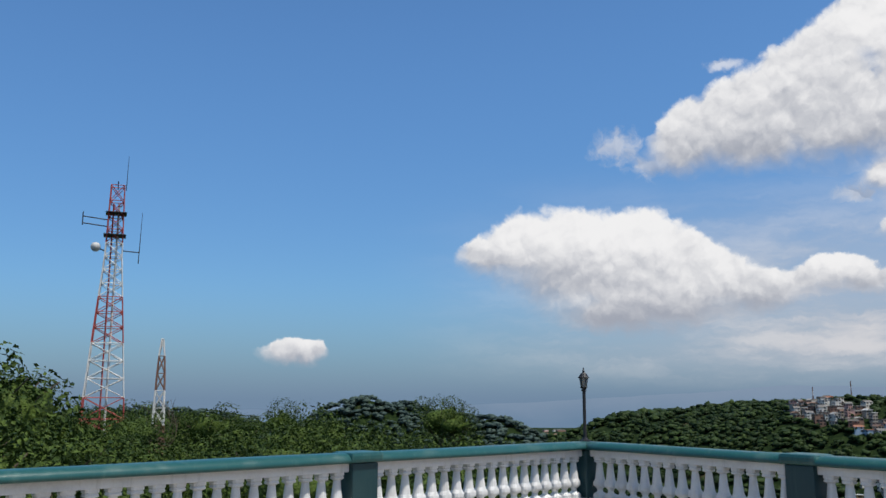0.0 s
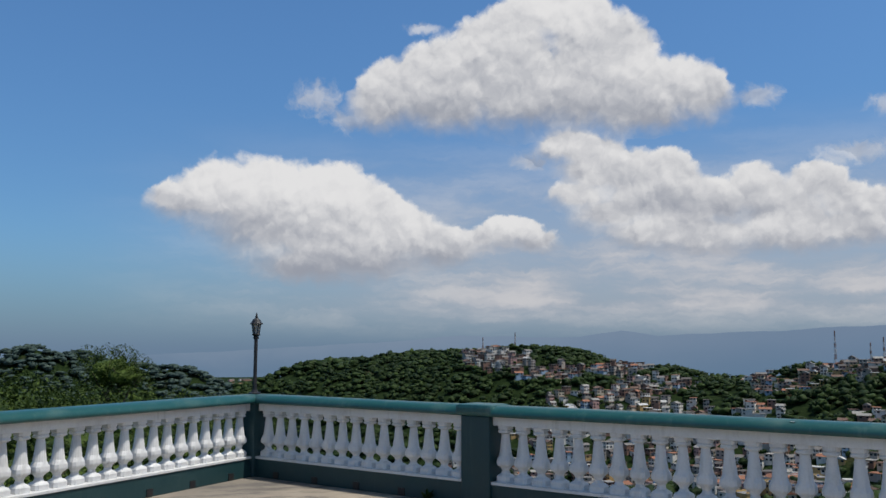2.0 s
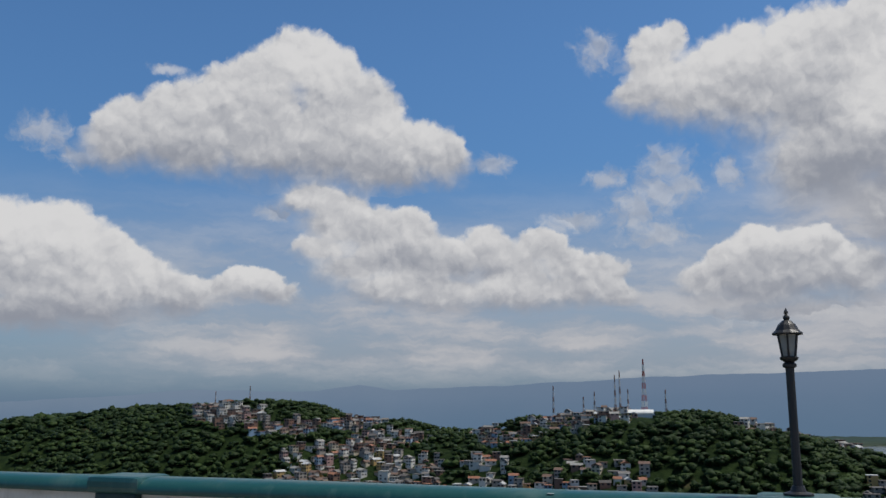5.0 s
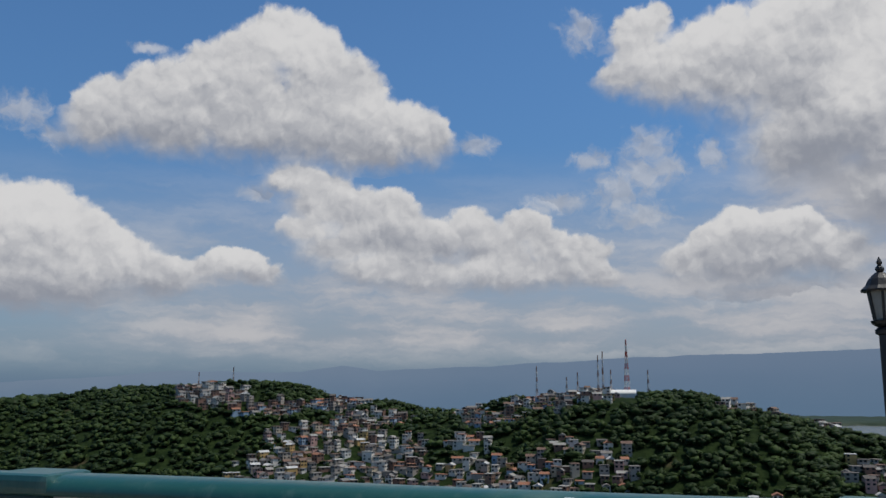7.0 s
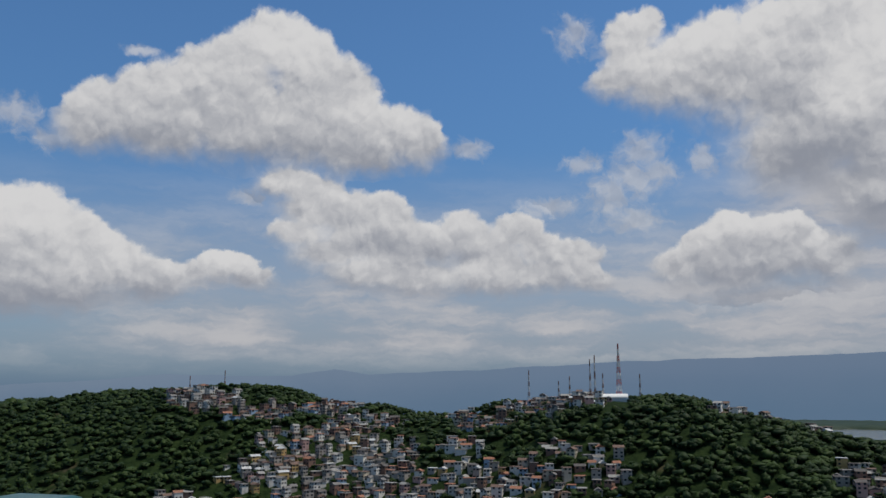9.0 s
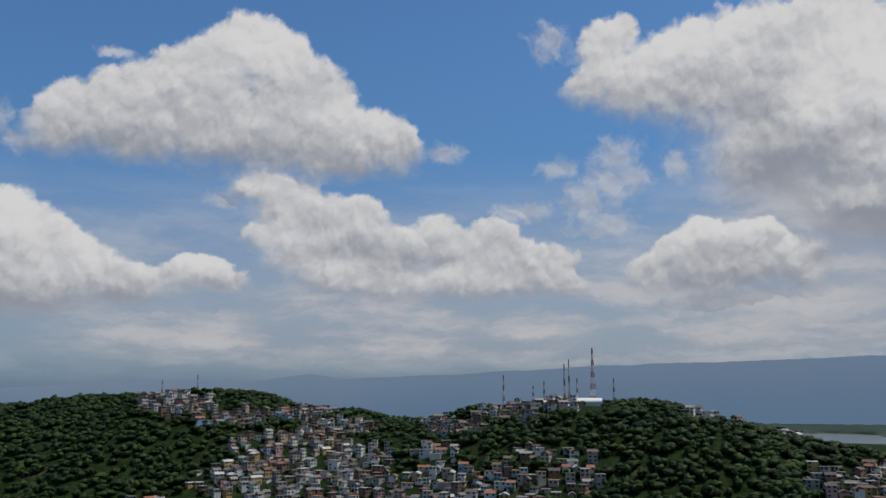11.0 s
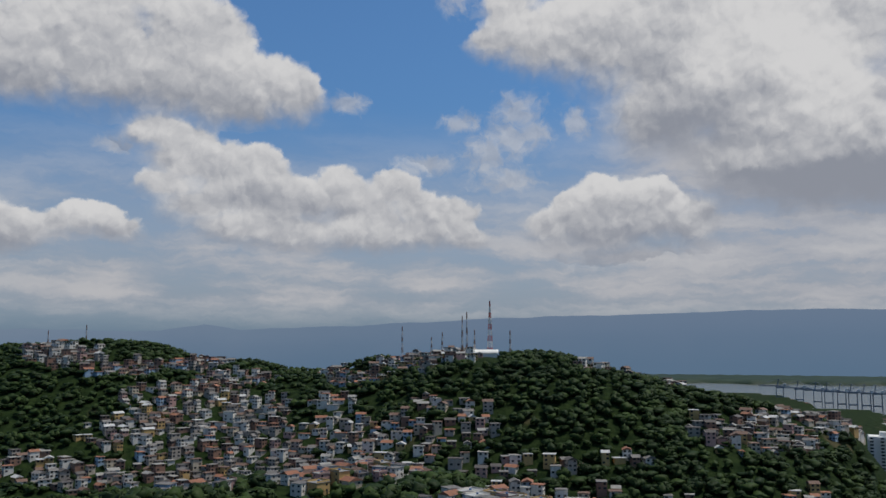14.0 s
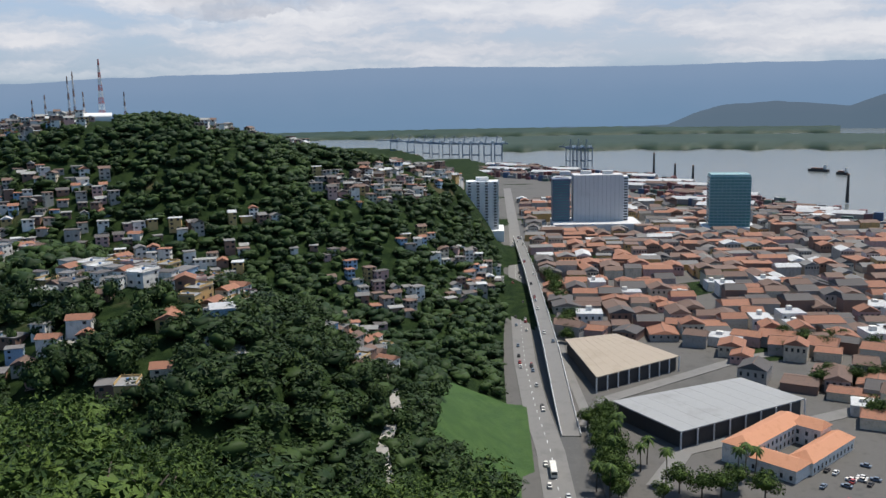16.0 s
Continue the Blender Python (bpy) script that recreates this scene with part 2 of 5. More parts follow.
def painted(name, color, dirt=(0.35, 0.33, 0.30), amount=0.35, scale=3.0, rough=0.6, grain=60.0, metallic=0.0, spread=0.0, world_space=True):
    """Paint, plaster or metal with stains at a large scale and grain at a small one; spread varies it from piece to piece."""
    def build(n, s):
        at = place(n) if world_space else local(n)
        stains = n.step(n.noise(at, scale, 6.0, 0.65), 0.48, 0.72)
        streak = n.step(n.noise(n.vec("MULTIPLY", at, (6.0, 6.0, 0.7)), scale, 4.0, 0.6), 0.52, 0.75)
        base = n.mix(n.math("MULTIPLY", n.math("MAXIMUM", stains, streak), amount), color, dirt)
        if spread:
            chance = n.add("ShaderNodeObjectInfo").outputs["Random"]
            base = n.mix(n.math("MULTIPLY", chance, spread), base, n.mix(1.0, base, (0.5, 0.5, 0.55), "MULTIPLY"))
        fine = n.noise(at, grain, 3.0, 0.6)
        n.put(s.inputs["Base Color"], n.mix(n.step(fine, 0.35, 0.75, 0.0, 0.18), base, n.mix(1.0, base, (0.6, 0.6, 0.6), "MULTIPLY")))
        n.put(s.inputs["Roughness"], n.step(stains, 0, 1, rough, min(1, rough + 0.25)))
        s.inputs["Metallic"].default_value = metallic
        bump(n, s, fine, 0.25, 0.004)
    return material(name, build)


teal = painted("teal_paint", (0.014, 0.085, 0.083), (0.09, 0.17, 0.16), 0.45, 2.2, 0.32)
teal_wall = painted("teal_wall_paint", (0.010, 0.044, 0.050), (0.03, 0.07, 0.07), 0.5, 2.5, 0.5)
white_paint = painted("white_paint", (0.68, 0.68, 0.67), (0.34, 0.33, 0.30), 0.34, 2.6, 0.55)
iron = painted("black_iron", (0.012, 0.013, 0.016), (0.05, 0.04, 0.035), 0.4, 12.0, 0.45)
frosted = painted("frosted_glass", (0.26, 0.27, 0.26), (0.14, 0.13, 0.11), 0.4, 9.0, 0.3)


def concrete_build(n, s):
    at = place(n)
    stain = n.step(n.noise(n.vec("MULTIPLY", at, (1.0, 2.2, 1.0)), 1.3, 8.0, 0.7), 0.44, 0.60)
    patch = n.step(n.noise(at, 0.25, 3.0, 0.5), 0.45, 0.6)
    base = n.mix(stain, (0.36, 0.30, 0.225), (0.13, 0.108, 0.085))
    base = n.mix(n.math("MULTIPLY", patch, 0.6), base, (0.11, 0.10, 0.09))
    speck = n.noise(at, 70.0, 3.0, 0.7)
    n.put(s.inputs["Base Color"], n.mix(n.step(speck, 0.4, 0.7, 0, 0.4), base, (0.30, 0.29, 0.27)))
    s.inputs["Roughness"].default_value = 0.9
    bump(n, s, speck, 0.4, 0.006)


concrete = material("worn_concrete", concrete_build)


def ground_build(n, s):
    at = place(n)
    tufts = n.noise(at, 0.12, 8.0, 0.7)
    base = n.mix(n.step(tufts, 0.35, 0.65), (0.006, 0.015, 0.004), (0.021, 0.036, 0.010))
    bare = n.step(n.noise(at, 0.021, 5.0, 0.6), 0.62, 0.70)
    base = n.mix(n.math("MULTIPLY", bare, 0.35), base, (0.15, 0.11, 0.07))
    n.put(s.inputs["Base Color"], base)
    s.inputs["Roughness"].default_value = 0.95
    s.inputs["Specular IOR Level"].default_value = 0.08
    bump(n, s, tufts, 0.8, 1.5)


ground_mat = material("grassy_ground", ground_build)


def leaf_build(dark, light, scale):
    def build(n, s):
        info = n.add("ShaderNodeNewGeometry")
        at = info.outputs["Position"]
        chance = info.outputs["Random Per Island"]
        tone = n.math("ADD", n.math("MULTIPLY", n.noise(at, scale, 4.0, 0.6), 0.7), n.math("MULTIPLY", chance, 0.45))
        n.put(s.inputs["Base Color"], n.mix(n.step(tone, 0.35, 0.85), dark, light))
        s.inputs["Roughness"].default_value = 0.6
        s.inputs["Specular IOR Level"].default_value = 0.12
        bump(n, s, n.noise(at, scale * 9, 3.0, 0.6), 0.5, 0.3)
    return build


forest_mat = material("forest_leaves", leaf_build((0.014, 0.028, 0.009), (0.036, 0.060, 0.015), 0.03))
# leaves of the farthest hills, with distance haze painted into their colour
haze_forest = material("haze_tinted_forest", leaf_build((0.040, 0.066, 0.060), (0.062, 0.092, 0.074), 0.01))
leaf_mat = material("tree_leaves", leaf_build((0.014, 0.032, 0.007), (0.070, 0.108, 0.020), 0.5))
bark = painted("bark", (0.11, 0.085, 0.06), (0.05, 0.045, 0.04), 0.6, 6.0, 0.9)


def part(name, bm, mat, parent=None, label=""):
    """Links a bmesh as one mesh object under a thing."""
    mesh = bpy.data.meshes.new(name)
    bm.to_mesh(mesh)
    bm.free()
    mesh.materials.append(mat)
    ob = new(name, mesh)
    ob.parent = parent
    if label:
        ob["label"] = label
    return ob


def arrays(name, verts, faces, mat, parent=None, smooth=False):
    """A mesh object from numpy corners and faces of one size."""
    mesh = bpy.data.meshes.new(name)
    verts, faces = np.asarray(verts, dtype=np.float32), np.asarray(faces, dtype=np.int32)
    k = faces.shape[1]
    mesh.vertices.add(len(verts))
    mesh.vertices.foreach_set("co", verts.ravel())
    mesh.loops.add(faces.size)
    mesh.loops.foreach_set("vertex_index", faces.ravel())
    mesh.polygons.add(len(faces))
    mesh.polygons.foreach_set("loop_start", np.arange(0, faces.size, k, dtype=np.int32))
    mesh.polygons.foreach_set("use_smooth", np.full(len(faces), smooth))
    mesh.update(calc_edges=True)
    mesh.validate()
    mesh.materials.append(mat)
    ob = new(name, mesh)
    ob.parent = parent
    return ob


def thing(name, label, category, group="", kind="", at=None):
    ob = new(name)
    if at is not None:
        ob.matrix_basis = at
    return tagged(ob, label, category, group, kind)


def box(bm, size, at=(0, 0, 0), turn=0.0, bevel=0.0):
    made = bmesh.ops.create_cube(bm, size=1.0, matrix=Matrix.LocRotScale(at, Euler((0, 0, turn)), size))
    if bevel:
        edges = list({e for v in made["verts"] for e in v.link_edges})
        bmesh.ops.bevel(bm, geom=edges, offset=bevel, segments=2, affect="EDGES", profile=0.6)
    return bm


def block(size, at=(0, 0, 0), turn=0.0, bevel=0.0):
    return box(bmesh.new(), size, at, turn, bevel)


def lathe(profile, sides=16, square=()):
    """A turned body from (radius, height) pairs; the rings whose number is in square are four-sided blocks."""
    bm = bmesh.new()
    rings = []
    for k, (r, z) in enumerate(profile):
        ring = []
        for i in range(sides):
            a = 2 * math.pi * (i + 0.5) / sides
            c, s = math.cos(a), math.sin(a)
            q = r / max(abs(c), abs(s)) if k in square else r
            ring.append(bm.verts.new((q * c, q * s, z)))
        rings.append(ring)
    for low, high in zip(rings, rings[1:]):
        for i in range(sides):
            bm.faces.new((low[i], low[(i + 1) % sides], high[(i + 1) % sides], high[i]))
    bm.faces.new(rings[0][::-1])
    bm.faces.new(rings[-1])
    return bm


def tube(bm, a, b, radius, sides=5, tip=None):
    """A rod between two points."""
    a, b = Vector(a), Vector(b)
    m = Matrix.Translation((a + b) / 2) @ (b - a).to_track_quat("Z", "Y").to_matrix().to_4x4()
    bmesh.ops.create_cone(bm, cap_ends=True, segments=sides, radius1=radius, radius2=radius if tip is None else tip, depth=(b - a).length, matrix=m)
    return bm


# ---- the land ----
def polar(az, d, z=0.0):
    a = radians(az)
    return Vector((d * math.sin(a), d * math.cos(a), z))


SEA = -150.0
# ridges: crest points of azimuth, distance and height, and the half width of their slopes
RIDGES = [
    ([(0, 0, -3), (-25, 90, -6), (-45, 220, -8)], 55),
    ([(60, 6, -4), (42, 50, -24), (47, 130, -48)], 75),
    ([(31, 420, -60), (42, 460, -64), (50, 350, -62), (56, 300, -68)], 120),
    ([(10, 1300, -85), (12, 1260, -45), (15, 1230, -13), (21, 1150, -3), (26, 1050, 4), (29, 1000, -14), (35, 1000, -20), (39, 1050, -48)], 250),
    ([(40.5, 1000, -40), (44.3, 900, -16), (48, 880, -9), (52, 820, -8), (55.3, 800, -16), (57.8, 800, -31), (60, 800, -43)], 205),
    ([(60, 800, -42), (64, 800, -47), (69, 850, -62), (71.5, 930, -84), (73, 990, -120)], 120),
    ([(-8.5, 1750, -45), (-6.4, 1720, -4), (-5.0, 1700, 3), (-3.4, 1700, -22), (-2.1, 1750, -6), (-0.8, 1750, -22), (3.4, 1700, -34), (7, 1600, -78)], 110),
    ([(-20, 2300, -18), (-15.6, 2300, -26), (-13, 2300, -55)], 300),
]


def land(x, y):
    """The ground's height, for arrays of places."""
    x, y = np.asarray(x, float), np.asarray(y, float)
    best = np.full(x.shape, SEA)
    for crest, width in RIDGES:
        pts = [polar(*c) for c in crest]
        for a, b in zip(pts, pts[1:]):
            d = b - a
            t = np.clip(((x - a.x) * d.x + (y - a.y) * d.y) / (d.x ** 2 + d.y ** 2), 0, 1)
            away = np.hypot(x - a.x - t * d.x, y - a.y - t * d.y)
            h = SEA + (a.z + t * d.z - SEA) * np.exp(-(away / width) ** 2 * 0.8)
            m = np.maximum(best, h)
            best = m + 5.0 * np.log1p(np.exp(-np.abs(best - h) / 5.0))  # rounds the meeting of two slopes
    best = best - 5.0 * math.log(2)
    rough = np.sin(x / 37 + np.sin(y / 53) * 2) * np.cos(y / 41 + np.sin(x / 61)) * 4 * np.clip((best - SEA - 6) / 60, 0, 1)
    r = np.hypot(x, y)
    # the hills end in a steep foot along the avenue
    across, along = x * 0.2723 - y * 0.9622, x * 0.9622 + y * 0.2723
    foot = np.clip((4 - across) / np.interp(along, [300, 900], [85, 42]), 0, 1) ** 0.75
    best = SEA + (best - SEA) * (1 - (1 - foot) * np.clip((along - 110) / 130, 0, 1))
    return np.maximum(best, SEA + 0.2) + rough * np.clip((r - 60) / 300, 0, 1)


COAST = ([-180, 40, 60, 68, 70, 75, 85, 91, 98, 130, 180], [4700, 4700, 2900, 2650, 2150, 2050, 1700, 1350, 1180, 900, 900])
FAR_SHORE = ([-180, 55, 66, 73, 76, 98, 110, 180], [4700, 4600, 4600, 4600, 4600, 4600, 4600, 4600])


def ground():
    az = np.concatenate([np.arange(-180, -34, 4.0), np.arange(-34, 106, 0.4), np.arange(106, 180, 4.0)])
    rad = np.concatenate([[0.5], np.geomspace(6, 4900, 190)])
    A, R = np.meshgrid(np.radians(az), rad, indexing="ij")
    X, Y = R * np.sin(A), R * np.cos(A)
    Z = land(X, Y)
    near = np.interp(np.degrees(A), *COAST)
    far = np.interp(np.degrees(A), *FAR_SHORE)
    Z = np.where((R > near) & (R < far), SEA - 6, Z)
    Z = np.where(R < 40, np.minimum(Z, -3.2), Z)
    n, m = X.shape
    i, j = np.meshgrid(np.arange(n), np.arange(m - 1), indexing="ij")
    k = (i + 1) % n
    faces = np.stack([i * m + j, i * m + j + 1, k * m + j + 1, k * m + j], -1).reshape(-1, 4)
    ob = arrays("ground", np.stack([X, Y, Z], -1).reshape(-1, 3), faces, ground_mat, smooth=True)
    return tagged(ob, "green wooded hills and flat valley ground round the lookout", "ground", kind="structure")


ground()


def water_build(n, s):
    at = place(n)
    n.put(s.inputs["Base Color"], n.mix(n.noise(at, 0.004, 4.0), (0.10, 0.12, 0.12), (0.15, 0.155, 0.14)))
    s.inputs["Roughness"].default_value = 0.22
    s.inputs["Specular IOR Level"].default_value = 0.5
    bump(n, s, n.noise(at, 0.15, 4.0, 0.6), 0.35, 1.2)


water_mat = material("harbour_water", water_build)
rim = [polar(a, 4850, SEA - 0.6) for a in range(20, 200, 4)]
arrays("water", [(0, 0, SEA - 0.6)] + [tuple(p) for p in rim], [(0, k + 2, k + 1) for k in range(len(rim) - 1)], water_mat)
tagged(bpy.data.objects["water"], "grey calm harbour water under the cloudy sky", "water", kind="structure")


# air haze is painted into the ranges as a blue emission gradient
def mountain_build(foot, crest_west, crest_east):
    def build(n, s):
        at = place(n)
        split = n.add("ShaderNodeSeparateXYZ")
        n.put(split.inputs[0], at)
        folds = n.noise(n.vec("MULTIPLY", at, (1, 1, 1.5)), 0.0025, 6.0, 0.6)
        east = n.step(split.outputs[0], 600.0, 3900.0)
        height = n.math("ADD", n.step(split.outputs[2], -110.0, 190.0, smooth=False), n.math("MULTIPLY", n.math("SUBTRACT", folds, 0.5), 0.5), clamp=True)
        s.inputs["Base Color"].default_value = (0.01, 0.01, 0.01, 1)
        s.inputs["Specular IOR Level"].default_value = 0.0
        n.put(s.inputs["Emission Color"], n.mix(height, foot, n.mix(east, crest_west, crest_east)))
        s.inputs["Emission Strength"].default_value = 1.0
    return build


def mountains(name, label, d, az0, az1, height, mat, seed):
    """A far range: a rugged crest over the plain, thick from front to back."""
    noise.seed_set(seed)
    steps = int((az1 - az0) * 4)
    verts, faces = [], []
    for k in range(steps + 1):
        a = az0 + (az1 - az0) * k / steps
        h = height(a) + 9 * noise.fractal((a * 0.25, seed, 0), 0.9, 2.1, 6)
        for dd, z in ((d - 160, SEA - 5), (d - 90, SEA + (h - SEA) * 0.6), (d, h), (d + 60, SEA - 5)):
            verts.append(polar(a, dd, z))
        if k:
            o = 4 * (k - 1)
            faces += [(o + i, o + i + 4, o + i + 5, o + i + 1) for i in range(3)]
    ob = arrays(name, [tuple(v) for v in verts], faces, mat, smooth=True)
    return tagged(ob, label, "mountains", kind="structure")


# emission colours stand in for the haze over both ranges
far_haze = material("haze_glow_mountain", mountain_build((0.130, 0.212, 0.325), (0.275, 0.340, 0.440), (0.170, 0.240, 0.355)))
near_haze = material("haze_glow_hills", mountain_build((0.080, 0.120, 0.165), (0.080, 0.112, 0.160), (0.080, 0.112, 0.165)))
mountains("backdrop", "blue hazy mountain range across the bay", 4700, -40, 125, lambda a: 1.5 + 82.0 * np.interp(a, [-40, 0, 11, 18, 21.5, 25, 29, 31.8, 34, 40, 44, 51, 61, 70, 80, 90, 98, 125], [-1.2, -0.4, 0.2, 0.6, 1.0, 0.85, 0.85, 1.3, 0.95, 1.2, 1.4, 1.75, 2.0, 2.2, 1.95, 1.9, 1.87, 1.9]), far_haze, 3)
mountains("backdrop", "hazy blue hills beyond the mangrove shore", 4300, 78, 128, lambda a: 1.5 + 75.0 * np.interp(a, [78, 85.5, 87, 88.9, 91.8, 95, 96, 97.9, 110, 128], [-1.9, -1.8, -1.1, -0.58, -0.4, -0.69, -0.75, -0.05, 0.6, 0.8]), near_haze, 8)

mangrove_mat = material("mangrove", leaf_build((0.020, 0.036, 0.024), (0.036, 0.056, 0.034), 0.01))


def mangrove(az0, az1, near, far):
    """A flat wooded shore across the water, with an uneven edge."""
    verts, faces = [], []
    azs = np.arange(az0, az1, 0.5)
    for a in azs:
        edge = near + 40 * math.sin(a * 1.3) + 22 * math.sin(a * 3.1)
        for d, z in ((edge, SEA - 1), (edge + 12, SEA + 9), (edge + 300, SEA + 11), (far, SEA + 12)):
            verts.append(tuple(polar(a, d, z + 1.5 * math.sin(a * 7 + d))))
    for i in range(len(azs) - 1):
        faces += [(i * 4 + j, i * 4 + j + 4, i * 4 + j + 5, i * 4 + j + 1) for j in range(3)]
    tagged(arrays("shore", verts, faces, mangrove_mat, smooth=True), "flat dark mangrove shore across the harbour", "shore", kind="structure")


mangrove(75, 126, 2600, 3350)
mangrove(56, 96, 3650, 4350)

# ---- the terrace ----
CORNER = Vector((1.924, 11.909, 0))
FRONT = Vector((math.cos(radians(-56.96)), math.sin(radians(-56.96)), 0))
LEFT = (Vector((-0.864, 9.253, 0)) - CORNER).normalized()
RAIL = 0.95


def terrace():
    outer = [CORNER + FRONT * 24, CORNER, CORNER + LEFT * 22]
    back = [CORNER + LEFT * 22 - Vector((-LEFT.y, LEFT.x, 0)) * -14, CORNER + FRONT * 24 + Vector((FRONT.y, -FRONT.x, 0)) * 14]
    bm = bmesh.new()
    top = [bm.verts.new((p.x, p.y, 0)) for p in outer + back]
    face = bm.faces.new(top)
    if face.normal.z < 0:
        face.normal_flip()
    low = bmesh.ops.extrude_face_region(bm, geom=[face])
    for v in low["geom"]:
        if isinstance(v, bmesh.types.BMVert):
            v.co.z = -3.4
    bmesh.ops.recalc_face_normals(bm, faces=bm.faces)
    return tagged(part("floor", bm, concrete), "worn stained concrete terrace floor", "floor", kind="structure")


terrace()

BALUSTER = [(0.074, 0.0), (0.074, 0.052), (0.062, 0.068), (0.044, 0.082), (0.034, 0.108), (0.046, 0.134), (0.070, 0.162), (0.073, 0.176), (0.071, 0.208), (0.061, 0.25), (0.050, 0.33), (0.041, 0.41), (0.037, 0.44), (0.037, 0.450), (0.058, 0.463), (0.058, 0.479), (0.050, 0.488), (0.060, 0.498), (0.060, 0.53)]
baluster_mesh = None


def wall_run(name, start, along, posts, label):
    """A balustrade from the start: posts at the given distances, rail, beam, plinth and balusters between them."""
    global baluster_mesh
    turn = math.atan2(along.y, along.x)
    run = thing(name, label, "balustrade", kind="structure", at=Matrix.Translation(start) @ Matrix.Rotation(turn, 4, "Z"))
    half = 0.165
    for a, b in zip(posts, posts[1:]):
        lo, hi = a + half, b - half
        mid, length = (lo + hi) / 2, hi - lo
        part("plinth", block((length, 0.20, 0.21), (mid, 0, 0.105), 0, 0.008), teal_wall, run, "dark teal painted plinth")
        part("ledge", block((length, 0.225, 0.028), (mid, 0, 0.224), 0, 0.006), white_paint, run)
        part("beam", block((length, 0.15, 0.09), (mid, 0, 0.805), 0, 0.008), white_paint, run)
        count = max(3, round(length / 0.196))
        for k in range(count):
            x = lo + (k + 0.5) * length / count
            if baluster_mesh is None:
                ob = part("baluster", lathe(BALUSTER, 16, square=(0, 1, 2, 6, 7, 8, 14, 15, 16, 17, 18)), white_paint, run)
                for p in ob.data.polygons:
                    p.use_smooth = False
                baluster_mesh = ob.data
            else:
                ob = new("baluster", baluster_mesh)
                ob.parent = run
            ob.matrix_basis = pose(x, 0, 0.234)
        for k in range(max(1, int(length / 0.62))):
            # no hole is cut: a black block paints the shade inside it
            part("drain_hole", block((0.085, 0.02, 0.075), (lo + 0.35 + k * 0.62, -0.098 if name == "balustrade_1" else 0.098, 0.045)), iron, run, "small dark drain hole")
    first, last = posts[0], posts[-1]
    # half-round handrail with a lip
    bm = bmesh.new()
    section = [(0.152, 0.850), (0.163, 0.862), (0.163, 0.885), (0.146, 0.915), (0.105, 0.938), (0.050, 0.949)]
    section = section + [(-y, z) for y, z in section[::-1]]
    cuts = np.arange(first, last + 0.01, 0.4)
    rings = [[bm.verts.new((x, y + 0.002 * math.sin(x * 3), z + 0.0025 * math.sin(x * 1.7 + y * 9))) for y, z in section] for x in cuts]
    for p, q in zip(rings, rings[1:]):
        for i in range(len(section)):
            j = (i + 1) % len(section)
            bm.faces.new((p[i], p[j], q[j], q[i]))
    bm.faces.new(rings[0]), bm.faces.new(rings[-1][::-1])
    bmesh.ops.recalc_face_normals(bm, faces=bm.faces)
    rail = part("handrail", bm, teal, run, "glossy teal painted handrail")
    for p in rail.data.polygons:
        p.use_smooth = True
    for k, x in enumerate(posts):
        part("post", block((2 * half, 0.27, 0.846), (x, 0, 0.423), 0, 0.012), teal_wall, run, "dark teal square post")
        if 0 < k:
            cap = bmesh.new()
            box(cap, (0.42, 0.355, 0.105), (x, 0, 0.905), 0, 0.035)
            part("cap", cap, teal, run, "teal rounded cap over the post")
    return run


wall_run("balustrade_1", CORNER, FRONT, [0.0, 3.31, 7.53, 11.8, 16.1, 20.4], "white balustrade with teal rail and posts at the overlook")
wall_run("balustrade_2", CORNER, LEFT, [0.0, 3.84, 8.2, 12.5, 16.8, 21.0], "sunlit white balustrade with teal rail beside the trees")


def street_lamp(at, turn):
    lamp = thing("street_lamp", "black iron lantern on a slim post on the balustrade", "lamp", "lamps on the balustrade", at=Matrix.Translation(at) @ Matrix.Rotation(turn, 4, "Z"))
    part("base_plate", lathe([(0.075, 0.0), (0.075, 0.012), (0.04, 0.022), (0.03, 0.05)], 16), iron, lamp)
    part("pole", lathe([(0.024, 0.03), (0.022, 0.30), (0.022, 0.655), (0.034, 0.660), (0.036, 0.675), (0.026, 0.685)], 14), iron, lamp)
    part("cup", lathe([(0.022, 0.685), (0.045, 0.700), (0.050, 0.712), (0.040, 0.716)], 12), iron, lamp)
    part("glass", lathe([(0.034, 0.712), (0.053, 0.835)], 6), frosted, lamp, "frosted glass panes")
    for k in range(6):
        a = 2 * math.pi * (k + 0.5) / 6
        part("mullion", tube(bmesh.new(), (0.036 * math.cos(a), 0.036 * math.sin(a), 0.71), (0.055 * math.cos(a), 0.055 * math.sin(a), 0.838), 0.006, 5), iron, lamp)
    part("roof", lathe([(0.078, 0.832), (0.080, 0.840), (0.062, 0.856), (0.047, 0.884), (0.026, 0.905), (0.014, 0.912)], 12), iron, lamp)
    part("finial", lathe([(0.010, 0.908), (0.018, 0.922), (0.016, 0.932), (0.007, 0.942), (0.012, 0.952), (0.002, 0.975)], 10), iron, lamp)
    return lamp


first_lamp = street_lamp(CORNER + Vector((0, 0, 0.949)), 0.3)
copy_thing(first_lamp, Matrix.Translation(CORNER + FRONT * 7.53 + Vector((0, 0, 0.957))))

